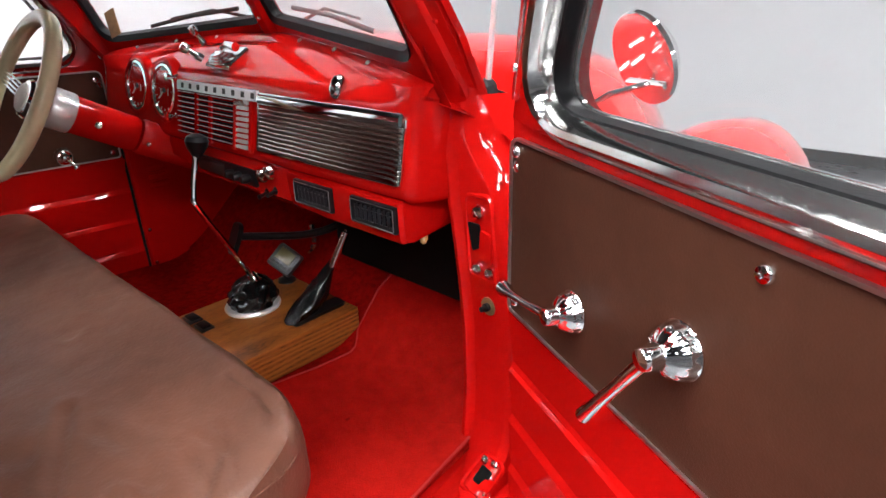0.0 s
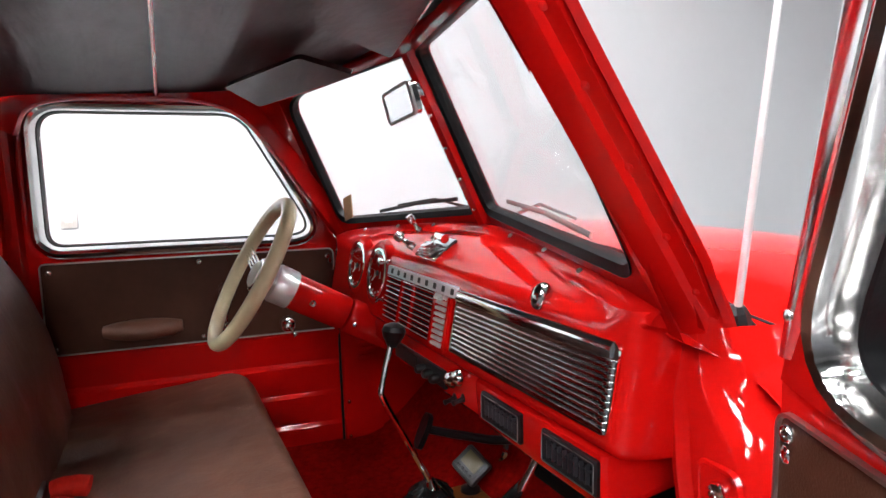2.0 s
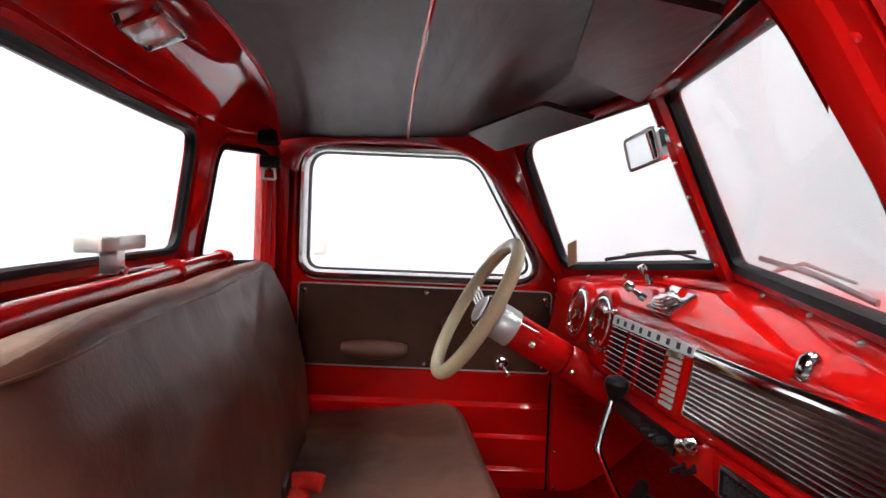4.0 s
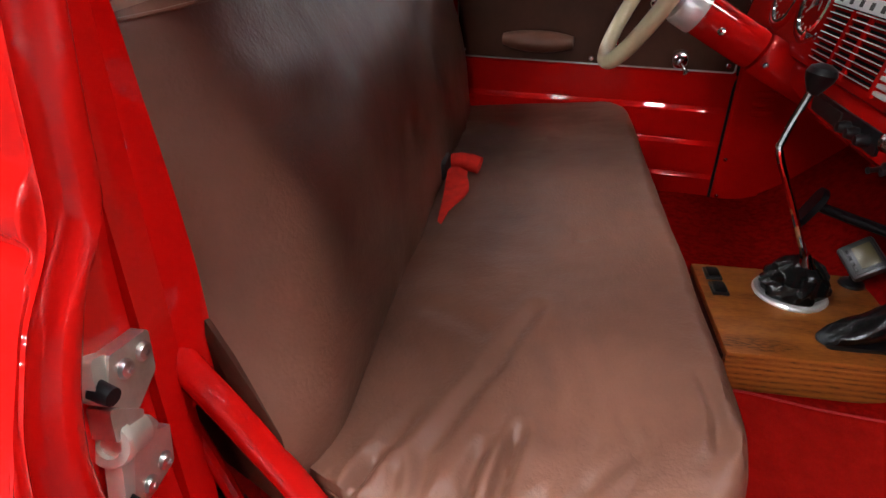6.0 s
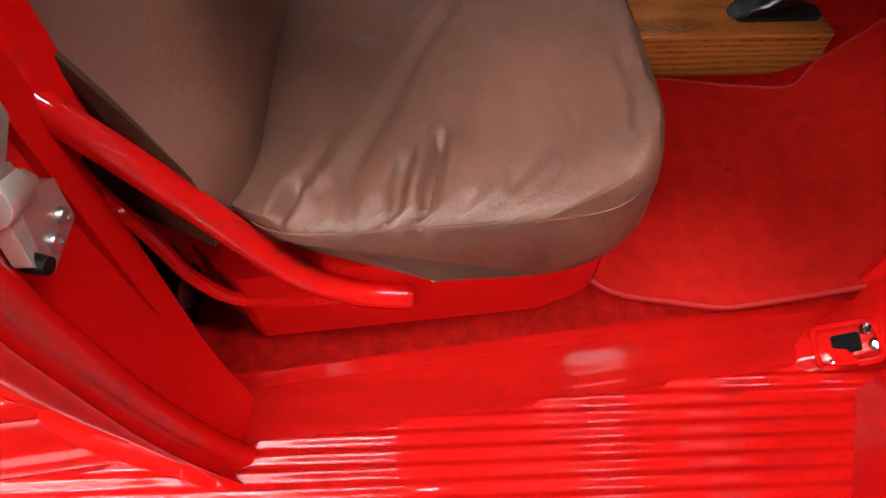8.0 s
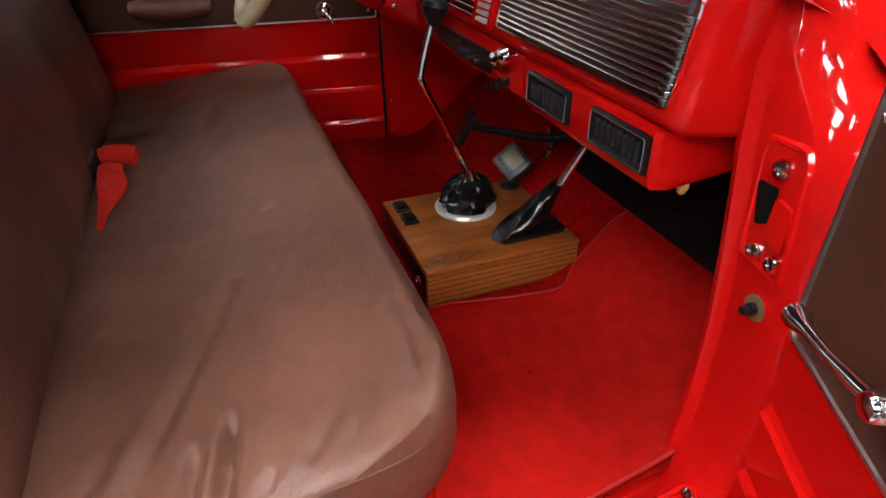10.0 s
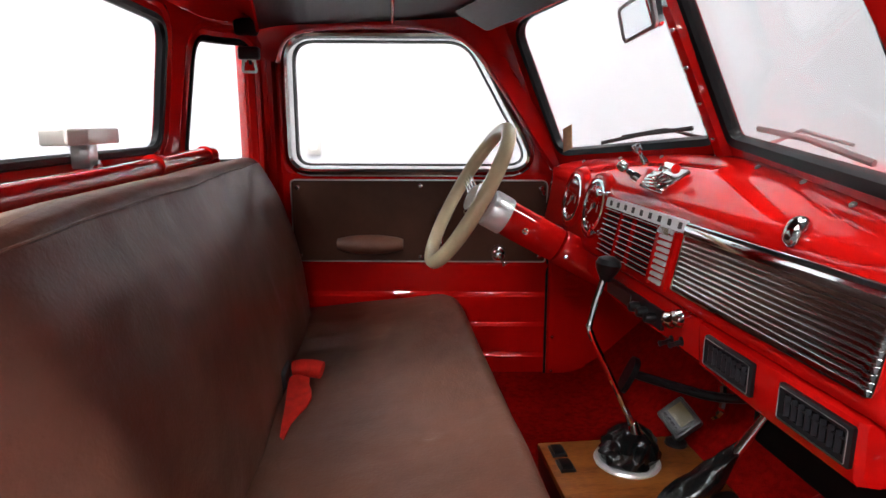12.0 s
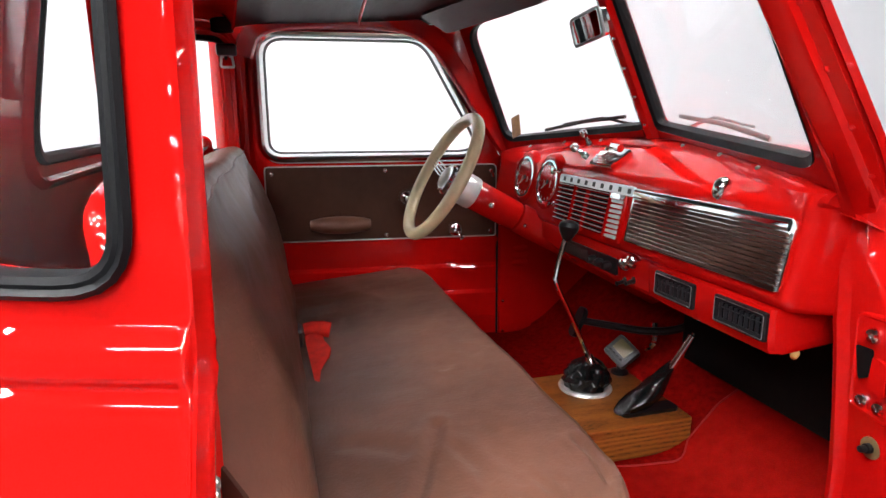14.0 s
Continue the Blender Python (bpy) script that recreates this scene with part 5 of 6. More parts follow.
def cushion_ring(x, rear=-0.80):
    """Cross-section of the seat cushion at x."""
    e = min(1.0, max(0.0, (abs(x) - 0.50) / 0.265))
    fr = -0.226 - 0.165 * (1 - math.sqrt(max(0.0, 1 - e ** 4)))
    zt = 0.892 - 0.016 * e ** 2.5
    pts = [(rear, 0.76), (rear, 0.83)]
    n = 84
    for k in range(n):
        y = -0.78 + (fr - 0.030 + 0.78) * k / (n - 1)
        u = (y + 0.78) / 0.52
        pts.append((y, 0.840 + (zt - 0.842) * min(1, u) ** 1.2 - 0.010 * e))
    pts += [(fr - 0.016, zt - 0.012), (fr - 0.006, zt - 0.028), (fr, zt - 0.050), (fr + 0.003, 0.815), (fr + 0.003, 0.79), (fr + 0.004, 0.765), (fr - 0.004, 0.748), (fr - 0.03, 0.744), (-0.5, 0.740)]
    out = []
    for y, z in pts:
        v = Vector((x, y, z))
        if z > 0.80:
            v.z += seat_noise(v) + crease(x, y)
        out.append(v)
    return out


cx = [-0.764, -0.755, -0.735, -0.71, -0.68] + [-0.64 + 0.03 * i for i in range(28)] + [0.20 + 0.012 * i for i in range(41)] + [0.69, 0.70, 0.71, 0.72, 0.73, 0.739, 0.748, 0.757, 0.762, 0.764]
rg = [cushion_ring(x) for x in cx]
for k, (r, pull) in enumerate(zip(rg, [0.03, 0.012, 0.004] + [0] * (len(rg) - 7) + [0.001, 0.004, 0.010, 0.020])):
    for v in r:
        if v.z > 0.80:
            v.z -= pull
for r in rg:
    for v in r:
        if v.y < -0.64 and v.x > 0.6:
            v.x = min(v.x, 0.764 - 0.55 * (-0.64 - v.y))
cu = part("cushion", lofted(rg, True, True), SEAT, seat, "creased brown vinyl seat cushion", sharp=70)
# stitched seam along the cushion's end
part("cushion_seam", tubed(spline([(0.739, -0.69, 0.826), (0.7645, -0.635, 0.834), (0.765, -0.5, 0.842), (0.765, -0.41, 0.846), (0.761, -0.362, 0.846), (0.748, -0.312, 0.842), (0.717, -0.274, 0.838), (0.66, -0.246, 0.834)], 4), 0.0013, 6), SEAT, cu)


FOLDS = [  # folds over the backrest: (x, z) points, width, depth
    ([(-0.45, 1.27), (-0.30, 1.20), (-0.12, 1.15)], 0.03, 0.008), ([(-0.50, 1.18), (-0.36, 1.10), (-0.2, 1.06)], 0.03, 0.007), ([(0.70, 1.22), (0.56, 1.17), (0.42, 1.16)], 0.025, 0.005),
    ([(-0.2, 1.27), (-0.1, 1.22), (0.05, 1.20)], 0.02, 0.006), ([(0.2, 0.92), (0.45, 0.96), (0.68, 0.93)], 0.03, 0.006), ([(-0.5, 0.95), (-0.3, 0.98), (-0.1, 0.94)], 0.03, 0.006)]


def back_folds(x, z):
    d = 0.0
    p = Vector((x, z))
    for line, w, depth in FOLDS:
        best = 9.0
        for a, b in zip(line, line[1:]):
            a, b = Vector(a), Vector(b)
            u = max(0.0, min(1.0, (p - a).dot(b - a) / (b - a).length_squared))
            best = min(best, (p - a.lerp(b, u)).length)
        if best < 3 * w:
            d -= depth * math.exp(-(best / w) ** 2)
    return d


def back_ring(x):
    e = max(0.0, (abs(x) - 0.50) / (0.245 if x > 0 else 0.185))
    top = (1.320 - 0.022 * e ** 2.4) if x > 0 else (1.322 - 0.05 * e ** 2.4)
    key = [(-0.70, 0.80), (-0.690, 0.85), (-0.700, 0.95), (-0.728, 1.08), (-0.768, 1.20), (-0.800, 1.268), (-0.815, top - 0.012), (-0.838, top), (-0.868, top - 0.004), (-0.885, top - 0.02), (-0.905, 1.20), (-0.90, 1.0), (-0.88, 0.80)]
    pts = [(p.x, p.y) for p in spline([(y, z, 0) for y, z in key], 4)]
    k = 0.022 * e ** 7
    out = []
    for i, (y, z) in enumerate(pts):
        v = Vector((x, y - (k if i < 26 else -k), z))
        v.y += seat_noise(v, 1.7) + back_folds(x, z) * (1 if i < 26 else 0) + (0.004 * math.sin(x * 9 + z * 22) * math.exp(-((z - 1.18) / 0.09) ** 2) if i < 26 else 0)
        if x > 0.5:
            wide = float(np.interp(z, [0.80, 0.88, 0.94, 1.0, 1.07, 1.13, 1.2, 1.28, 1.33], [0.750, 0.742, 0.728, 0.714, 0.707, 0.709, 0.717, 0.728, 0.722]))
            if i < 30:
                turn = 0.078 * max(0.0, (x - 0.59) / 0.156) ** 2.2 * min(1.0, max(0.25, (z - 0.84) / 0.2))
                v.y = max(v.y - turn, min(v.y, -0.868))
            w = min(1.0, max(0.0, (42 - i) / 9))
            wide = 0.685 + (wide - 0.685) * w * w * (3 - 2 * w)
            v.x = 0.5 + (x - 0.5) * (wide - 0.5) / 0.246
        out.append(v)
    return out


bx = [-0.685, -0.68, -0.67, -0.65, -0.62] + [-0.58 + 0.025 * i for i in range(49)] + [0.64, 0.66, 0.69, 0.715, 0.732, 0.742, 0.746]
bk = part("backrest", lofted([back_ring(x) for x in bx], True, False), SEAT, seat, "brown vinyl backrest with a stitched top", sharp=70)

for x, o in ((bx[-1], -0.002), (bx[0], 0.002)):
    bm = bmesh.new()
    ring = back_ring(x)
    mid = Vector((0.712 if x > 0 else x - o * 3, -0.82 if x > 0 else -0.80, 1.05))
    loft(bm, [[p.lerp(mid, k) + Vector((o * math.sin(3 * k), 0, 0)) for p in ring] for k in (0, 0.3, 0.7, 0.98)])
    part("side_gusset", bm, VINYL, bk, "dark brown side panel of the backrest")


def on_back(x, q):
    """A point of the backrest's outline at x, q counted along its ring."""
    r = back_ring(x)
    i = int(q)
    return r[i].lerp(r[i + 1], q - i)


part("backrest_welt", tubed([on_back(x, 23.0 + 1.2 * max(0.0, 0.1 - x)) + Vector((0, 0.001, 0.0005)) for x in bx[6:-2]], 0.0022, 6), SEAT, bk)
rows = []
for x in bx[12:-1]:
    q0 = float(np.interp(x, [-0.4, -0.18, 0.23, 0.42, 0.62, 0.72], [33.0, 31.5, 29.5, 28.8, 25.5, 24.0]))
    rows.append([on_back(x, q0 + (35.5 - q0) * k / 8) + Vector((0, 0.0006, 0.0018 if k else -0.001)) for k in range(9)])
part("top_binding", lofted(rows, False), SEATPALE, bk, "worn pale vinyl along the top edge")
# red steel base, rounded at its front
base = rounded([(-0.60, -0.26, 0.05), (0.685, -0.258, 0.075), (0.722, -0.36, 0.08), (0.752, -0.728, 0.012), (0.690, -0.80, 0.02), (-0.70, -0.80, 0.02), (-0.70, -0.36, 0.05)], 5)
part("seat_base", slab(base, lambda a, b, t: Vector((a, b, t)), 0.598, 0.738), RED_IN, seat, "red steel seat base", bevel=0.004)
bm = bmesh.new()
tube(bm, spline([(0.730, -0.850, 1.012), (0.738, -0.815, 0.972), (0.742, -0.778, 0.925), (0.748, -0.722, 0.846), (0.752, -0.66, 0.752), (0.750, -0.594, 0.700), (0.746, -0.53, 0.680)], 6), 0.017, 12)
part("side_tube", bm, RED, seat, "bent red tube beside the seat")
part("side_tube", tubed(spline([(0.735, -0.84, 0.918), (0.738, -0.805, 0.81), (0.742, -0.782, 0.730), (0.748, -0.728, 0.685), (0.748, -0.595, 0.688)], 6), 0.009, 10), RED, seat)
for y, z in ((-0.68, 0.705), (-0.50, 0.71)):
    screw((0.742, y, z), (1, 0, 0.2), 0.006, CHROME, seat)

# ---- belt reel behind the seat's end ----
reel = thing("belt_reel", "black seat belt reel on the floor behind the seat", "belt reel", at=(0.70, -0.85, 0.592))
part("housing", boxed((0.702, -0.848, 0.652), (0.062, 0.046, 0.120)), PLASTIC, reel, bevel=0.010)
part("spool_cover", lathed([(0.030, 0.0), (0.030, 0.010), (0.022, 0.016), (0.001, 0.017)], aim((0.706, -0.826, 0.66), (0.2, 1, 0)), 20), DARKGREY, reel)
part("anchor_plate", boxed((0.704, -0.842, 0.733), (0.030, 0.006, 0.050)), PLASTIC, reel, bevel=0.002)
# ---- harness bar behind the seat ----
bar = thing("harness_bar", "red tubular bar behind the seat", "bar", at=(0, -0.9, 1.28))
part("tube", tubed(spline([(-0.47, -0.90, 1.29), (-0.44, -0.905, 1.325), (-0.40, -0.905, 1.335), (0.1, -0.905, 1.325), (0.6, -0.905, 1.315), (0.70, -0.89, 1.25), (0.715, -0.875, 1.10)], 6), 0.019, 14), RED, bar)
part("clamp", tubed([(-0.06, -0.905, 1.330), (-0.035, -0.905, 1.330)], 0.024, 14), RED, bar)
part("clamp", tubed([(-0.395, -0.905, 1.335), (-0.38, -0.905, 1.335)], 0.023, 14), RED, bar)

# ---- console ----
con = thing("console_box", "varnished oak console box with switches on the cab floor", "console", at=(0.08, 0.06, 0.6))
CX0, CX1, CY0, CY1, CZ = -0.085, 0.232, -0.122, 0.225, 0.684
part("top_board", boxed(((CX0 + CX1) / 2, (CY0 + CY1) / 2, CZ - 0.009), (CX1 - CX0, CY1 - CY0, 0.018)), WOOD, con, bevel=0.003)
part("side_board", boxed((CX1 - 0.008, (CY0 + CY1) / 2, (0.598 + CZ - 0.018) / 2), (0.016, CY1 - CY0 - 0.004, CZ - 0.018 - 0.598)), WOOD, con, bevel=0.001)
part("side_board", boxed((CX0 + 0.008, (CY0 + CY1) / 2, (0.598 + CZ - 0.018) / 2), (0.016, CY1 - CY0 - 0.004, CZ - 0.018 - 0.598)), WOOD, con, bevel=0.001)
part("end_board", boxed(((CX0 + CX1) / 2, CY0 + 0.008, (0.598 + CZ - 0.018) / 2), (CX1 - CX0 - 0.034, 0.014, CZ - 0.018 - 0.598)), PLASTIC, con, bevel=0.001)
for x in (-0.040, 0.020):
    sw = part("rocker_switch", boxed((x, -0.088, CZ + 0.003), (0.046, 0.034, 0.006)), PLASTIC, con, "black rocker switch", bevel=0.002)
    part("rocker", boxed((x, -0.088, CZ + 0.008), (0.036, 0.024, 0.006), None), RUBBER, sw, bevel=0.002)
screw((0.19, CY0 - 0.001, 0.64), (0, -1, 0), 0.010, CHROME, con)

shift = thing("gear_lever", "chrome gear lever with black knob and leather boot", "gear lever", at=(0.02, 0.06, CZ))
rc = Vector((0.012, 0.053, CZ))
part("boot_ring", lathed([(0.070, 0.0), (0.072, 0.004), (0.069, 0.009), (0.061, 0.010), (0.057, 0.006), (0.052, 0.004)], aim(rc, (0, 0, 1)), 40), SATIN, shift, "polished boot ring")
rings = []
for z, r in ((0.004, 0.052), (0.012, 0.060), (0.020, 0.059), (0.028, 0.062), (0.037, 0.059), (0.046, 0.058), (0.054, 0.050), (0.062, 0.046), (0.071, 0.032), (0.079, 0.019)):
    row = []
    for k in range(56):
        a = 2 * math.pi * k / 56
        rr = r * (1 + 0.07 * math.sin(a * 5 + z * 90) + 0.055 * math.sin(a * 9 - z * 130) + 0.05 * math.sin(a * 3 + z * 200))
        row.append(rc + Vector((rr * math.cos(a) - 0.010 * z / 0.07, rr * math.sin(a) + 0.012 * z / 0.07, z)))
    rings.append(row)
part("leather_boot", lofted(rings, True, True), BLACKL, shift, "gathered black leather boot")
foot = Vector((0.015, 0.065, 0.757))
part("collar", lathed([(0.021, -0.012), (0.020, -0.004), (0.014, 0.004), (0.010, 0.02), (0.006, 0.026)], aim(foot, (0, -0.25, 1)), 18), CHROME, shift)
part("stick", tubed(spline([foot, (0.022, 0.0, 0.89), (0.024, -0.048, 0.985), (0.022, -0.050, 1.02), (0.018, -0.030, 1.09), (0.016, -0.020, 1.12)], 6), 0.0068, 10), CHROME, shift)
part("knob", lathed([(0.010, -0.03), (0.014, -0.022), (0.023, -0.006), (0.026, 0.006), (0.022, 0.016), (0.010, 0.022), (0.001, 0.023)], aim((0.016, -0.018, 1.127), (0, 0.15, 1)), 20), PLASTIC, shift, "black knob")

hb = thing("hand_brake", "hand brake lever with black leather boot and chrome grip", "hand brake", at=(0.17, 0.15, CZ))
part("base_plate", slab(rounded([(0.150, 0.06, 0.012), (0.195, 0.06, 0.012), (0.195, 0.215, 0.012), (0.150, 0.215, 0.012)], 4), lambda a, b, t: Vector((a, b, t)), CZ, CZ + 0.008), PLASTIC, hb, bevel=0.002)
rings = []
for y, z0, h, w in ((0.058, 0.004, 0.012, 0.018), (0.075, 0.004, 0.036, 0.027), (0.095, 0.006, 0.052, 0.031), (0.115, 0.006, 0.066, 0.029), (0.135, 0.008, 0.084, 0.031), (0.152, 0.012, 0.096, 0.027), (0.168, 0.026, 0.110, 0.025), (0.182, 0.050, 0.120, 0.019), (0.194, 0.078, 0.128, 0.015)):
    rings.append([Vector((0.172 + w * math.cos(a) * (1 + 0.12 * math.sin(5 * a + 60 * y)), y + 0.01 * math.sin(a), CZ + z0 + (h - z0) * (0.5 + 0.5 * math.sin(a)) * (1 + 0.05 * math.sin(7 * a + 90 * y)))) for a in [2 * math.pi * k / 24 for k in range(24)]])
part("leather_boot", lofted(rings, True, True), BLACKL, hb, "black leather boot")
part("lever", tubed([(0.174, 0.186, CZ + 0.090), (0.182, 0.216, CZ + 0.145), (0.190, 0.240, CZ + 0.192)], [0.011, 0.0105, 0.010], 12), CHROME, hb, "chrome grip")
part("button", tubed([(0.190, 0.243, CZ + 0.195), (0.192, 0.248, CZ + 0.206)], 0.0055, 10), CHROME, hb)

gd = thing("gauge_display", "small grey display unit on a stalk", "display", at=(-0.05, 0.19, CZ))
m = Matrix.Translation((-0.055, 0.205, CZ + 0.060)) @ Matrix.Rotation(radians(42), 4, "Z") @ Matrix.Rotation(radians(-38), 4, "X") @ Matrix.Rotation(radians(36), 4, "Y")
cs = part("case", boxed((0, 0, 0), (0.080, 0.026, 0.072), m), DARKGREY, gd, bevel=0.008)
part("bezel", boxed((0, -0.0135, 0.002), (0.066, 0.004, 0.056), m), DARKGREY, cs, bevel=0.003)
part("screen", boxed((0, -0.0155, 0.008), (0.050, 0.004, 0.036), m), LCD, cs, bevel=0.001)
for k in range(4):
    part("button", boxed((-0.021 + 0.014 * k, -0.0155, -0.020), (0.009, 0.004, 0.006), m), PLASTIC, cs, bevel=0.001)
part("stalk", lathed([(0.026, 0), (0.024, 0.006), (0.010, 0.012), (0.009, 0.03)], aim((-0.05, 0.198, CZ), (0, 0, 1)), 16), PLASTIC, gd)

# ---- kick panel speaker ----
sp = thing("kick_speaker", "round chrome-rimmed speaker on the passenger kick panel", "speaker", at=(0.67, 0.21, 0.835))
spm = aim((0.688, 0.215, 0.835), (-1, 0, 0))
part("rim", lathed([(0.075, 0.0), (0.076, 0.010), (0.072, 0.018), (0.064, 0.019), (0.060, 0.012), (0.060, 0.0)], spm, 36), CHROME, sp, "chrome rim")
part("cone", lathed([(0.061, 0.010), (0.050, 0.006), (0.025, 0.002), (0.016, 0.006), (0.001, 0.009)], spm, 28), RUBBER, sp)

# ---- pedal and rod ----
ped = thing("brake_pedal", "black rubber pedal pad on a curved black arm", "pedal", at=(-0.2, 0.15, 0.70))
pm = aim((-0.195, 0.140, 0.795), (-0.25, -0.9, 0.40))
part("pad", slab(rounded([(-0.030, -0.048, 0.028), (0.030, -0.048, 0.028), (0.036, 0.046, 0.034), (-0.036, 0.046, 0.034)], 6), lambda a, b, t: pm @ Vector((a, b, t)), -0.006, 0.008), RUBBER, ped, bevel=0.004)
part("arm", tubed(spline([(-0.185, 0.150, 0.80), (-0.10, 0.19, 0.81), (0.0, 0.26, 0.82), (0.06, 0.33, 0.85), (0.08, 0.40, 0.92)], 6), 0.011, 10), RUBBER, ped)
part("linkage", tubed(spline([(-0.03, 0.29, 0.83), (-0.01, 0.28, 0.78), (-0.05, 0.28, 0.74), (-0.06, 0.30, 0.70), (-0.06, 0.32, 0.645)], 5), 0.012, 10), CHROME, ped)

# ---- floor mat ----
fm = thing("floor_mat", "red carpet floor mat with stitched edge", "floor mat", at=(0.48, 0, 0.6))
mo = rounded([(0.245, -0.32, 0.035), (0.700, -0.298, 0.10), (0.738, -0.10, 0.16), (0.705, 0.14, 0.14), (0.62, 0.43, 0.05), (0.26, 0.40, 0.09), (0.222, 0.30, 0.06), (0.238, 0.215, 0.04), (0.285, 0.165, 0.05), (0.268, 0.05, 0.12), (0.240, -0.08, 0.12)], 9)


def mat_pt(x, y, t):
    return Vector((x, y, floor_z(y) + 0.004 + t))


n_in = 26
cen = Vector((0.48, -0.02))
bm = bmesh.new()
loft(bm, [[mat_pt(p.x, p.y, 0.0) for p in mo]] + [[mat_pt(*cen.lerp(p, 1 - (k / n_in) * 0.985), 0.010 if k else 0.006) for p in mo] for k in range(n_in + 1)], True, False)
part("carpet_sheet", bm, MAT, fm)
part("edge_binding", tubed([mat_pt(*cen.lerp(p, 0.992), 0.008) for p in mo], 0.0032, 6, closed=True), material("mat_binding", (0.30, 0.020, 0.020), 0.9, bump=0.5, spec=0.05), fm)


# ---- visors, mirrors, lights, small fittings ----
for s in (-1, 1):
    v = thing("sun_visor", "dark brown vinyl sun visor folded up against the headliner", "sun visor", "sun visors", at=(s * 0.3, -0.12, 1.68))
    q = [Vector(c) for c in (((0.57, -0.297, 1.700), (0.25, -0.220, 1.697), (0.095, -0.035, 1.689), (0.555, -0.146, 1.687)) if s > 0 else
                             ((-0.51, -0.269, 1.709), (-0.12, -0.160, 1.720), (-0.11, -0.041, 1.690), (-0.52, -0.177, 1.663)))]

    def vf(a, b, t, q=q):
        p = q[0].lerp(q[1], a).lerp(q[3].lerp(q[2], a), b)
        nn = (q[1] - q[0]).cross(q[3] - q[0]).normalized()
        return p + nn * t
    part("panel", slab(rounded([(0, 0, 0.08), (1, 0, 0.08), (1, 1, 0.08), (0, 1, 0.08)], 5), vf, -0.006, 0.006), LINER, v, bevel=0.003)
    part("rod", tubed([q[3] + Vector((s * 0.05, -0.005, 0.012)), q[3].lerp(q[2], 0.25), q[3].lerp(q[2], 0.7)], 0.006, 8), RED_IN, v)

mir = thing("rear_view_mirror", "small chrome rear-view mirror on the centre post", "mirror", at=(0.0, 0.06, 1.6))
mc = Vector((-0.005, 0.018, 1.612))
mm = aim(mc, (0.13, -0.97, -0.20)) @ Matrix.Rotation(radians(8), 4, "Z")
lp = rounded([(-0.058, -0.034, 0.012), (0.058, -0.034, 0.012), (0.058, 0.034, 0.012), (-0.058, 0.034, 0.012)], 4)
part("shell", slab(lp, lambda a, b, t: mm @ Vector((a, b, t)), -0.018, -0.001), CHROME, mir, bevel=0.004)
part("rim", ring_rail(grown(lp, -0.004), lambda a, b, t: mm @ Vector((a, b, t)), [(-0.002, -0.002), (-0.001, 0.003), (0.003, 0.004), (0.006, 0.001), (0.005, -0.006)]), STEEL, mir, "dark bright-metal rim")
part("glass", slab(grown(lp, -0.003), lambda a, b, t: mm @ Vector((a, b, t)), -0.002, 0.001), MIRROR, mir)
part("stem", tubed([mc - Vector((0, -0.01, 0)), mc + Vector((0.012, 0.045, 0.03))], 0.006, 10), CHROME, mir)
part("stem_foot", boxed(mc + Vector((0.010, 0.048, 0.03)), (0.02, 0.03, 0.03)), CHROME, mir, bevel=0.004)

dome = thing("dome_light", "rectangular chrome-framed dome lamp, unlit", "dome light", at=(0.14, -0.89, 1.74))
dm = aim((0.140, -0.893, 1.748), (0, 0.40, -0.92), (0, 1, 0))
lp = rounded([(-0.072, -0.045, 0.006), (0.072, -0.045, 0.006), (0.072, 0.045, 0.006), (-0.072, 0.045, 0.006)], 3)
part("frame", ring_rail(grown(lp, -0.012), lambda a, b, t: dm @ Vector((a, b, t)), [(-0.002, -0.01), (0.0, 0.012), (0.006, 0.016), (0.012, 0.010), (0.014, -0.01)]), CHROME, dome, "chrome frame")
part("lens", slab(grown(lp, -0.010), lambda a, b, t: dm @ Vector((a, b, t)), -0.008, 0.008), LENS, dome)

bl = thing("brake_light", "clear high brake light on a bracket at the rear window", "brake light", at=(0.1, -1.0, 1.38))
part("housing", boxed((0.095, -0.965, 1.389), (0.180, 0.045, 0.026)), material("silver_housing", (0.62, 0.60, 0.55), 0.3, 0.5, vary=0.1), bl, bevel=0.003)
part("lens", boxed((0.17, -0.939, 1.389), (0.066, 0.006, 0.022)), PALE, bl, bevel=0.002)
part("bracket", boxed((0.095, -0.965, 1.358), (0.034, 0.03, 0.044)), STEEL, bl, bevel=0.003)
part("bolt", lathed([(0.010, 0), (0.010, 0.008), (0.001, 0.009)], aim((0.095, -0.950, 1.340), (0, 1, 0)), 12), CHROME, bl)

bt = thing("seat_belt", "seat belt with black reel cover hung on the rear pillar", "seat belt", at=(-0.74, -0.86, 1.6))
part("cover", boxed((-0.735, -0.855, 1.690), (0.05, 0.07, 0.05)), RUBBER, bt, bevel=0.012)
part("buckle_head", boxed((-0.70, -0.845, 1.612), (0.03, 0.060, 0.036)), PLASTIC, bt, bevel=0.006)
tl = rounded([(-0.024, -0.022, 0.01), (0.024, -0.022, 0.01), (0.018, 0.022, 0.005), (-0.018, 0.022, 0.005)], 4)
part("tongue", ring_rail(grown(tl, -0.007), lambda a, b, t: Vector((-0.695 + t, -0.845 + a, 1.578 + b)), [(0, -0.0015), (0, 0.0015), (0.007, 0.0015), (0.007, -0.0015)]), STEEL, bt, "steel tongue")
part("webbing", boxed((-0.745, -0.85, 1.25), (0.003, 0.044, 0.70)), RED_IN, bt)

bu = thing("belt_buckle", "orange-red seat belt buckle sticking out between seat and backrest", "seat belt", at=(-0.16, -0.66, 0.86))
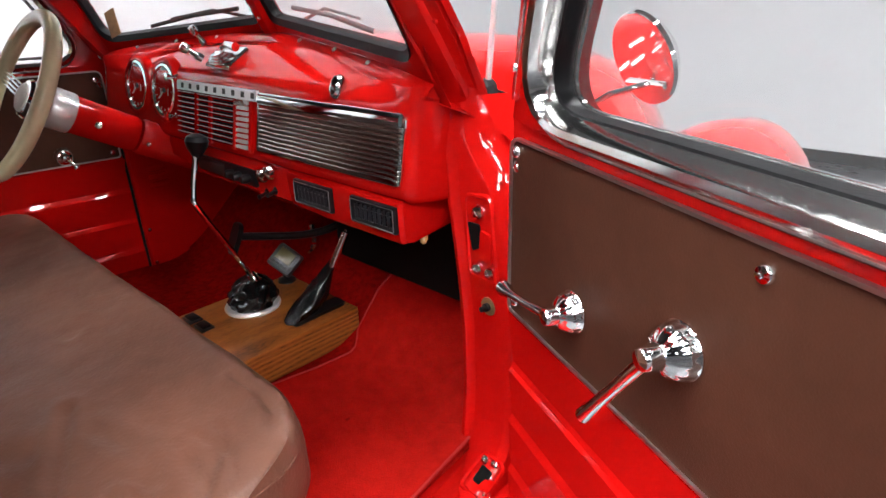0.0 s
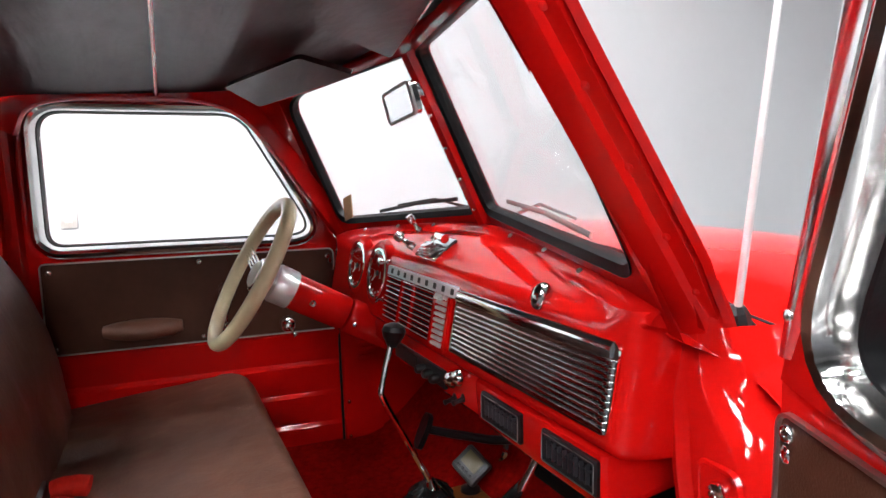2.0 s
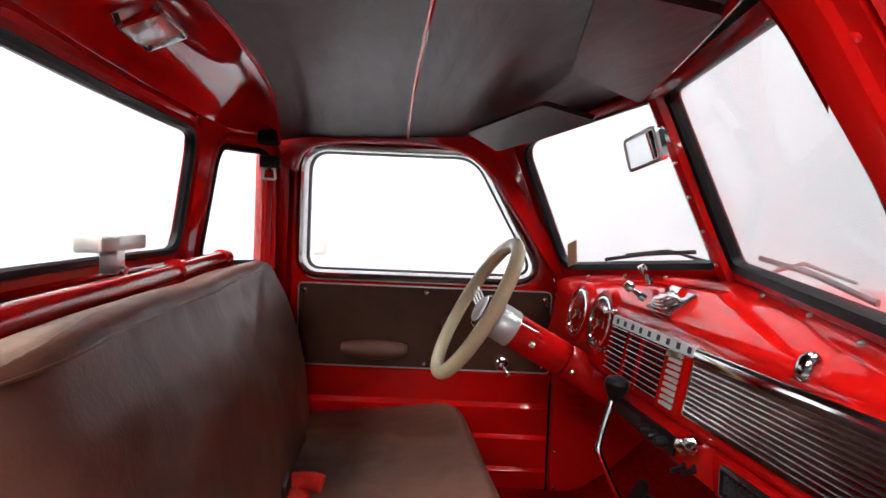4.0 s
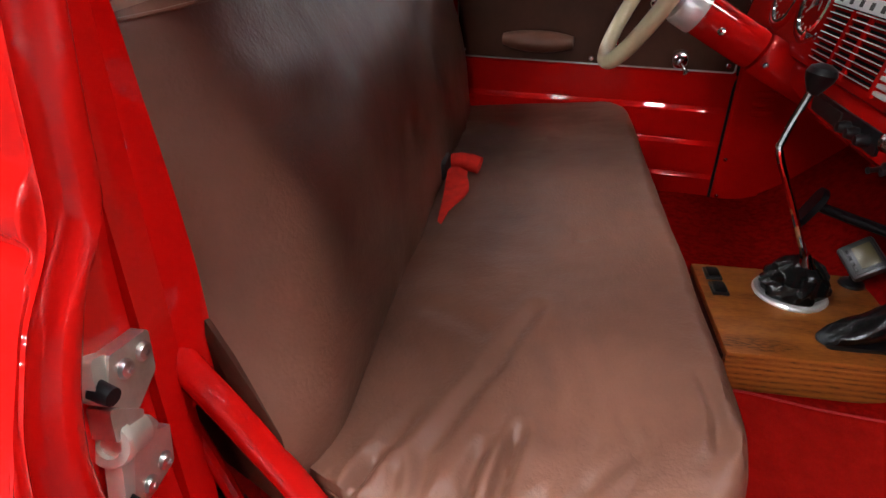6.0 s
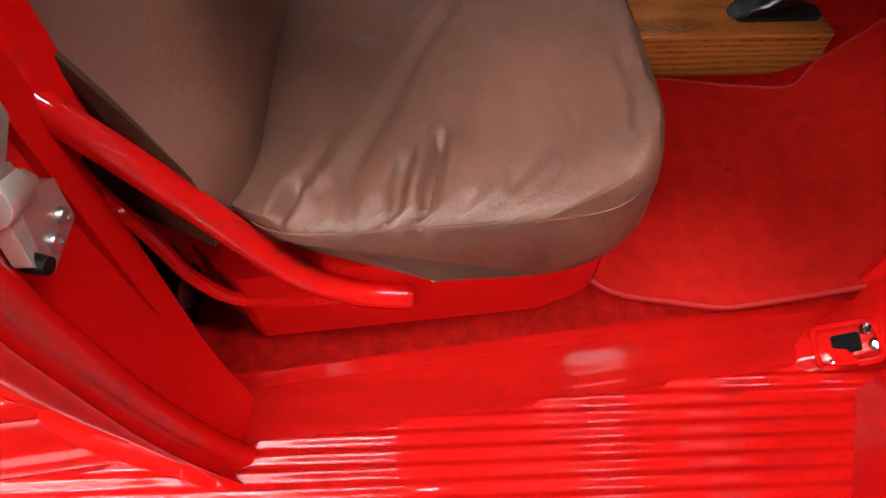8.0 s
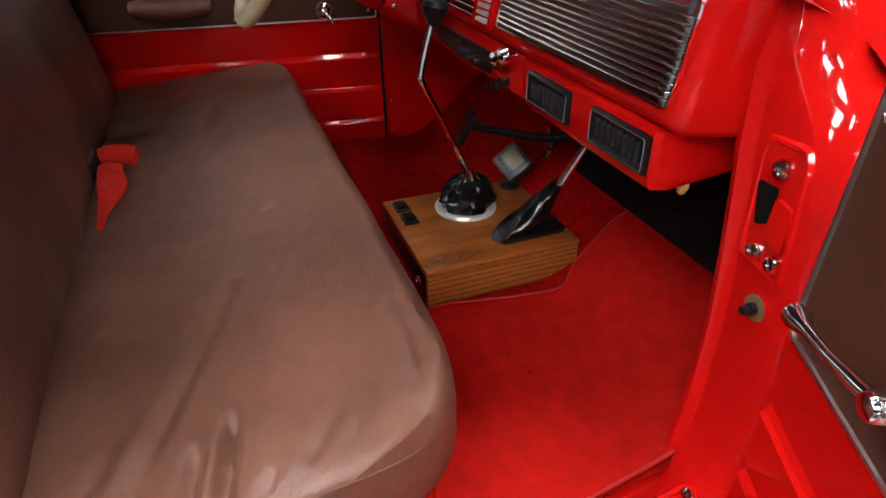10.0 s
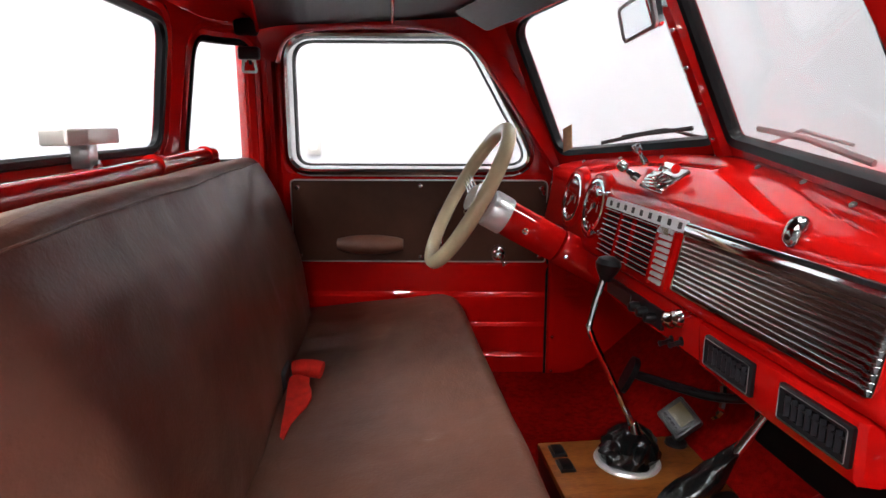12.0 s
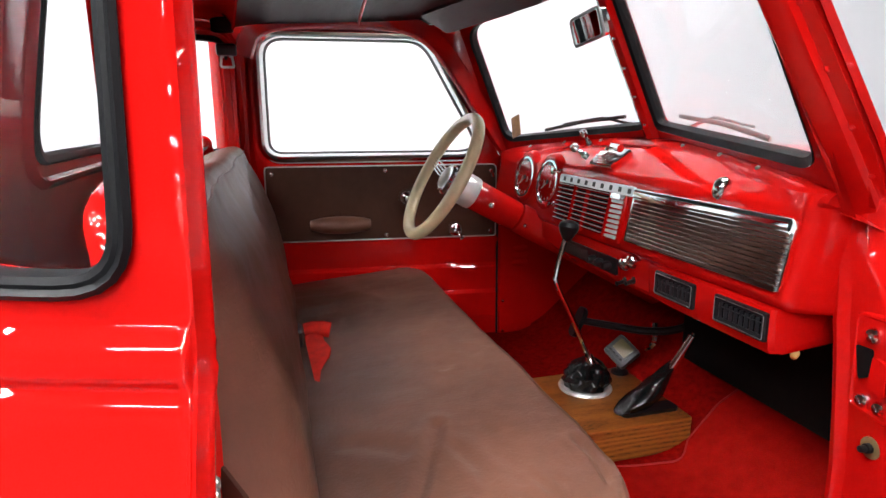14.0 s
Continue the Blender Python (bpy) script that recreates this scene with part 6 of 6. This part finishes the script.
part("webbing_roll", tubed([(-0.122, -0.676, 0.874), (-0.122, -0.655, 0.877), (-0.118, -0.632, 0.877), (-0.114, -0.612, 0.873)], [0.021, 0.022, 0.022, 0.021], 14, flat=0.92), BELT, bu, "rolled end of the orange-red webbing")
rows = []
for k in range(9):
    u = k / 8
    a, b = Vector((-0.075, -0.678, 0.876)).lerp(Vector((0.135, -0.668, 0.848)), u), Vector((-0.070, -0.634, 0.880)).lerp(Vector((0.150, -0.659, 0.850)), u)
    b.y += 0.022 * math.sin(math.pi * min(1.0, u * 1.25)) ** 2
    rows.append([a.lerp(b, v) + Vector((0, 0, 0.006 * math.sin(9 * u + 4 * v) * (1 - u))) for v in (0, 0.25, 0.5, 0.75, 1)] + [b + Vector((0, 0, -0.003)), a + Vector((0, 0, -0.003))])
part("webbing", lofted(rows, True, True), BELT, bu)
part("buckle", boxed((-0.100, -0.694, 0.872), (0.085, 0.026, 0.040)), PLASTIC, bu, "black plastic buckle body", bevel=0.008)

tag = thing("hanging_tag", "small brown card tag in the windshield corner", "tag", at=(-0.53, 0.06, 1.36))
part("card", boxed((0, 0, 0), (0.036, 0.003, 0.076), Matrix.Translation((-0.530, 0.060, 1.374)) @ Matrix.Rotation(radians(30), 4, "Z") @ Matrix.Rotation(radians(-24), 4, "Y") @ Matrix.Rotation(radians(-20), 4, "X")), TAG, tag, bevel=0.001)

# wipers outside the glass
for s in (-1, 1):
    w = thing("wiper", "black wiper arm resting at the foot of the windshield", "wiper", "wipers", at=(s * 0.2, 0.27, 1.35))
    f = shield(s)
    part("arm", tubed([f(0.10, 0.02, 0.05), f(0.35, 0.13, 0.045), f(0.62, 0.12, 0.04)], [0.005, 0.0035, 0.0025], 8), PLASTIC if s < 0 else STEEL, w)
    part("blade", tubed([f(0.16, 0.135, 0.026), f(0.45, 0.13, 0.026), f(0.74, 0.10, 0.026)], 0.0035, 6, flat=1.6), PLASTIC if s < 0 else STEEL, w)
    part("pivot", lathed([(0.014, 0), (0.012, 0.02), (0.006, 0.026), (0.001, 0.027)], aim(f(0.10, -0.06, 0.03), (0, 0.5, 0.86)), 14), CHROME, w)

ant = thing("radio_antenna", "slim chrome antenna mast with a black base", "antenna", at=(0.70, 0.19, 1.24))
part("mast", tubed([(0.694, 0.180, 1.28), (0.803, 0.19, 2.4)], [0.0050, 0.0035], 12), SATIN, ant)
part("base", lathed([(0.012, -0.024), (0.0135, -0.006), (0.0165, 0.012), (0.0175, 0.036), (0.0165, 0.048), (0.012, 0.056), (0.006, 0.059)], aim((0.695, 0.187, 1.232), (-0.10, -0.1, 1)), 10), PLASTIC, ant, "glossy black faceted base", sharp=20)
part("cable", tubed(spline([(0.60, 0.25, 1.27), (0.70, 0.30, 1.235), (0.80, 0.33, 1.19)], 5), 0.0022, 6), RUBBER, ant)

sm = thing("side_mirror", "round chrome side mirror on a chrome arm", "mirror", at=(0.85, 0.45, 1.31))
mq = aim((0.842, 0.43, 1.306), (-0.45, -0.84, -0.33))
part("glass", lathed([(0.079, 0.0), (0.079, 0.002), (0.0005, 0.002)], mq, 48), MIRROR, sm, "round mirror glass")
part("shell", lathed([(0.080, 0.004), (0.084, 0.002), (0.085, -0.006), (0.072, -0.022), (0.035, -0.034), (0.001, -0.037)], mq, 40), CHROME, sm)
part("arm", tubed([(0.72, 0.37, 1.19), (0.80, 0.40, 1.245), (0.86, 0.425, 1.265)], 0.006, 10), CHROME, sm)
part("clip", tubed([mq @ Vector((-0.05, -0.046, 0.006)), mq @ Vector((0.06, -0.040, 0.006))], 0.006, 10), CHROME, sm)

# striker on the lock pillar
st = thing("door_striker", "zinc-plated door striker bolted to the lock pillar", "striker", at=(0.82, -0.8, 0.97))


def sf(a, b, t):
    return Vector((0.824 + a, -0.812 + 0.004 * b + t + 0.08 * a, 0.978 + b))


plates = (((-0.028, 0.092, 0.006), (-0.024, 0.052, 0.006), (0.013, 0.037, 0.010), (0.039, 0.070, 0.004), (0.023, 0.104, 0.003)),
          ((0.020, 0.022, 0.003), (-0.006, -0.001, 0.003), (-0.021, -0.009, 0.004), (-0.013, -0.048, 0.006), (0.045, -0.045, 0.006), (0.053, -0.026, 0.003)))
tabs = (((0.022, 0.105, 0.002), (0.040, 0.069, 0.002), (0.053, 0.086, 0.005), (0.044, 0.117, 0.006)),
        ((0.019, 0.025, 0.002), (0.052, -0.027, 0.002), (0.066, -0.010, 0.005), (0.046, 0.031, 0.005)))
for pts, tab, rub, holes in zip(plates, tabs, ((0.044, 0.090), (0.056, -0.016)), (((0.012, 0.083), (-0.013, 0.080)), ((0.0, -0.032), (0.025, -0.033)))):
    pl = part("plate", slab(rounded(list(pts), 4), sf, 0.001, 0.014), ZINC, st, bevel=0.0025)
    part("tab", slab(rounded(list(tab), 4), lambda a, b, t: sf(a, b, t) + Vector((0, 0.35 * max(0.0, a - 0.03), 0)), -0.004, 0.011), LITZINC, st, bevel=0.002)
    part("rubber_stop", tubed([sf(rub[0], rub[1], 0.012), sf(rub[0] + 0.003, rub[1] - 0.002, 0.028)], [0.0085, 0.0072], 14), RUBBER, st)
    for a, b in holes:
        screw(sf(a, b, 0.014), (0.06, 1, 0), 0.0085, STEEL, pl)
ax = (sf(0.052, 0.040, 0.0) - sf(0.010, 0.022, 0.0)).normalized()
part("latch_barrel", lathed([(0.001, -0.020), (0.0150, -0.020), (0.0165, -0.018), (0.0165, 0.006), (0.0185, 0.007), (0.0185, 0.014), (0.0172, 0.016), (0.010, 0.016), (0.009, 0.012), (0.001, 0.012)], aim(sf(0.034, 0.030, 0.010), ax), 24), LITZINC, st, "zinc latch barrel in a lit, cream tone", sharp=40)
part("latch_wedge", slab(rounded([(0.046, 0.074, 0.003), (0.012, 0.042, 0.003), (0.016, 0.024, 0.003), (0.050, 0.044, 0.003)], 2), sf, 0.0, 0.020), ZINC, st, bevel=0.002)
part("latch_key", slab(rounded([(0.006, 0.030, 0.002), (-0.002, 0.012, 0.002), (0.010, 0.006, 0.002), (0.018, 0.024, 0.002)], 2), sf, 0.010, 0.019), ZINC, st, bevel=0.0015)

# hinge bolts and hand holes on the hinge pillar
hg = thing("hinge_bolts", "chrome bolts and red hinge plates on the hinge pillar", "hinge", at=(0.74, 0.115, 0.95))
for x, z, r in ((0.745, 1.092, 0.0125), (0.735, 0.985, 0.0115), (0.769, 0.988, 0.0115)):
    screw((x, pillar_y(z) + 0.004 - (x - 0.708) * 0.26, z), (0.05, -1, 0), r, CHROME, hg, "bolt")
part("hinge_leaf", slab(rounded([(0.744, 1.012, 0.006), (0.776, 1.006, 0.006), (0.776, 1.060, 0.008), (0.750, 1.062, 0.004)], 3), lambda a, b, t: Vector((a, pillar_y(b) + 0.005 - (a - 0.708) * 0.26 - t, b)), 0.0, 0.006), RED, hg, bevel=0.002)
part("hand_hole", slab(rounded([(0.722, 1.014, 0.005), (0.746, 1.028, 0.005), (0.746, 1.070, 0.004), (0.712, 1.066, 0.005)], 4), lambda a, b, t: Vector((a, pillar_y(b) + 0.005 - (a - 0.708) * 0.26 + t, b)), -0.003, 0.004), DARK, hg)
wm = aim((0.759, pillar_y(0.920) - 0.008, 0.920), (-0.1, -1, 0))
part("washer", lathed([(0.0165, 0), (0.0165, 0.0025), (0.006, 0.003), (0.001, 0.003)], wm, 20), material("brass_washer", (0.42, 0.33, 0.16), 0.35, 0.8, vary=0.2, scale=40), hg, "brass-coloured washer")
part("stud", lathed([(0.0075, 0.002), (0.0075, 0.010), (0.0055, 0.011), (0.0050, 0.020), (0.001, 0.021)], wm, 14), RUBBER, hg, "dark stud")
for p, ax_, r in (((0.781, 0.067, 0.617), (-0.1, -0.7, 0.7), 0.009), ((0.803, 0.068, 0.619), (0.2, -0.7, 0.65), 0.009), ((0.812, 0.030, 0.580), (0.3, -0.5, 0.75), 0.008)):
    screw(p, ax_, r, CHROME, hg, "bolt")
lm = aim((0.792, 0.047, 0.603), (-0.1, -0.62, 0.77))
part("lower_hole", slab(rounded([(-0.012, -0.020, 0.004), (0.014, -0.020, 0.004), (0.012, 0.012, 0.004), (-0.012, 0.014, 0.004)], 3), lambda a, b, t: lm @ Vector((a, b, t)), -0.004, 0.003), DARK, hg)
part("lower_plate", ring_rail(rounded([(-0.030, -0.040, 0.010), (0.030, -0.040, 0.010), (0.030, 0.032, 0.012), (-0.026, 0.032, 0.012)], 4), lambda a, b, t: lm @ Vector((a, b, t)), [(-0.004, 0.001), (-0.001, 0.005), (0.002, 0.005), (0.005, 0.001)]), RED, hg)
part("hinge_leaf", slab(rounded([(0.006, -0.028, 0.004), (0.034, -0.020, 0.006), (0.036, 0.006, 0.004), (0.014, -0.004, 0.004)], 3), lambda a, b, t: lm @ Vector((a, b, t)), 0.001, 0.009), RED, hg, bevel=0.002)
part("hinge_plate", ring_rail(rounded([(0.708, 0.968, 0.01), (0.784, 0.970, 0.01), (0.774, 1.122, 0.016), (0.708, 1.115, 0.016)], 4), lambda a, b, t: Vector((a, pillar_y(b) + 0.005 - (a - 0.708) * 0.26 + t, b)), [(-0.006, 0.001), (-0.002, -0.004), (0.002, -0.004), (0.006, 0.001)]), RED, hg)
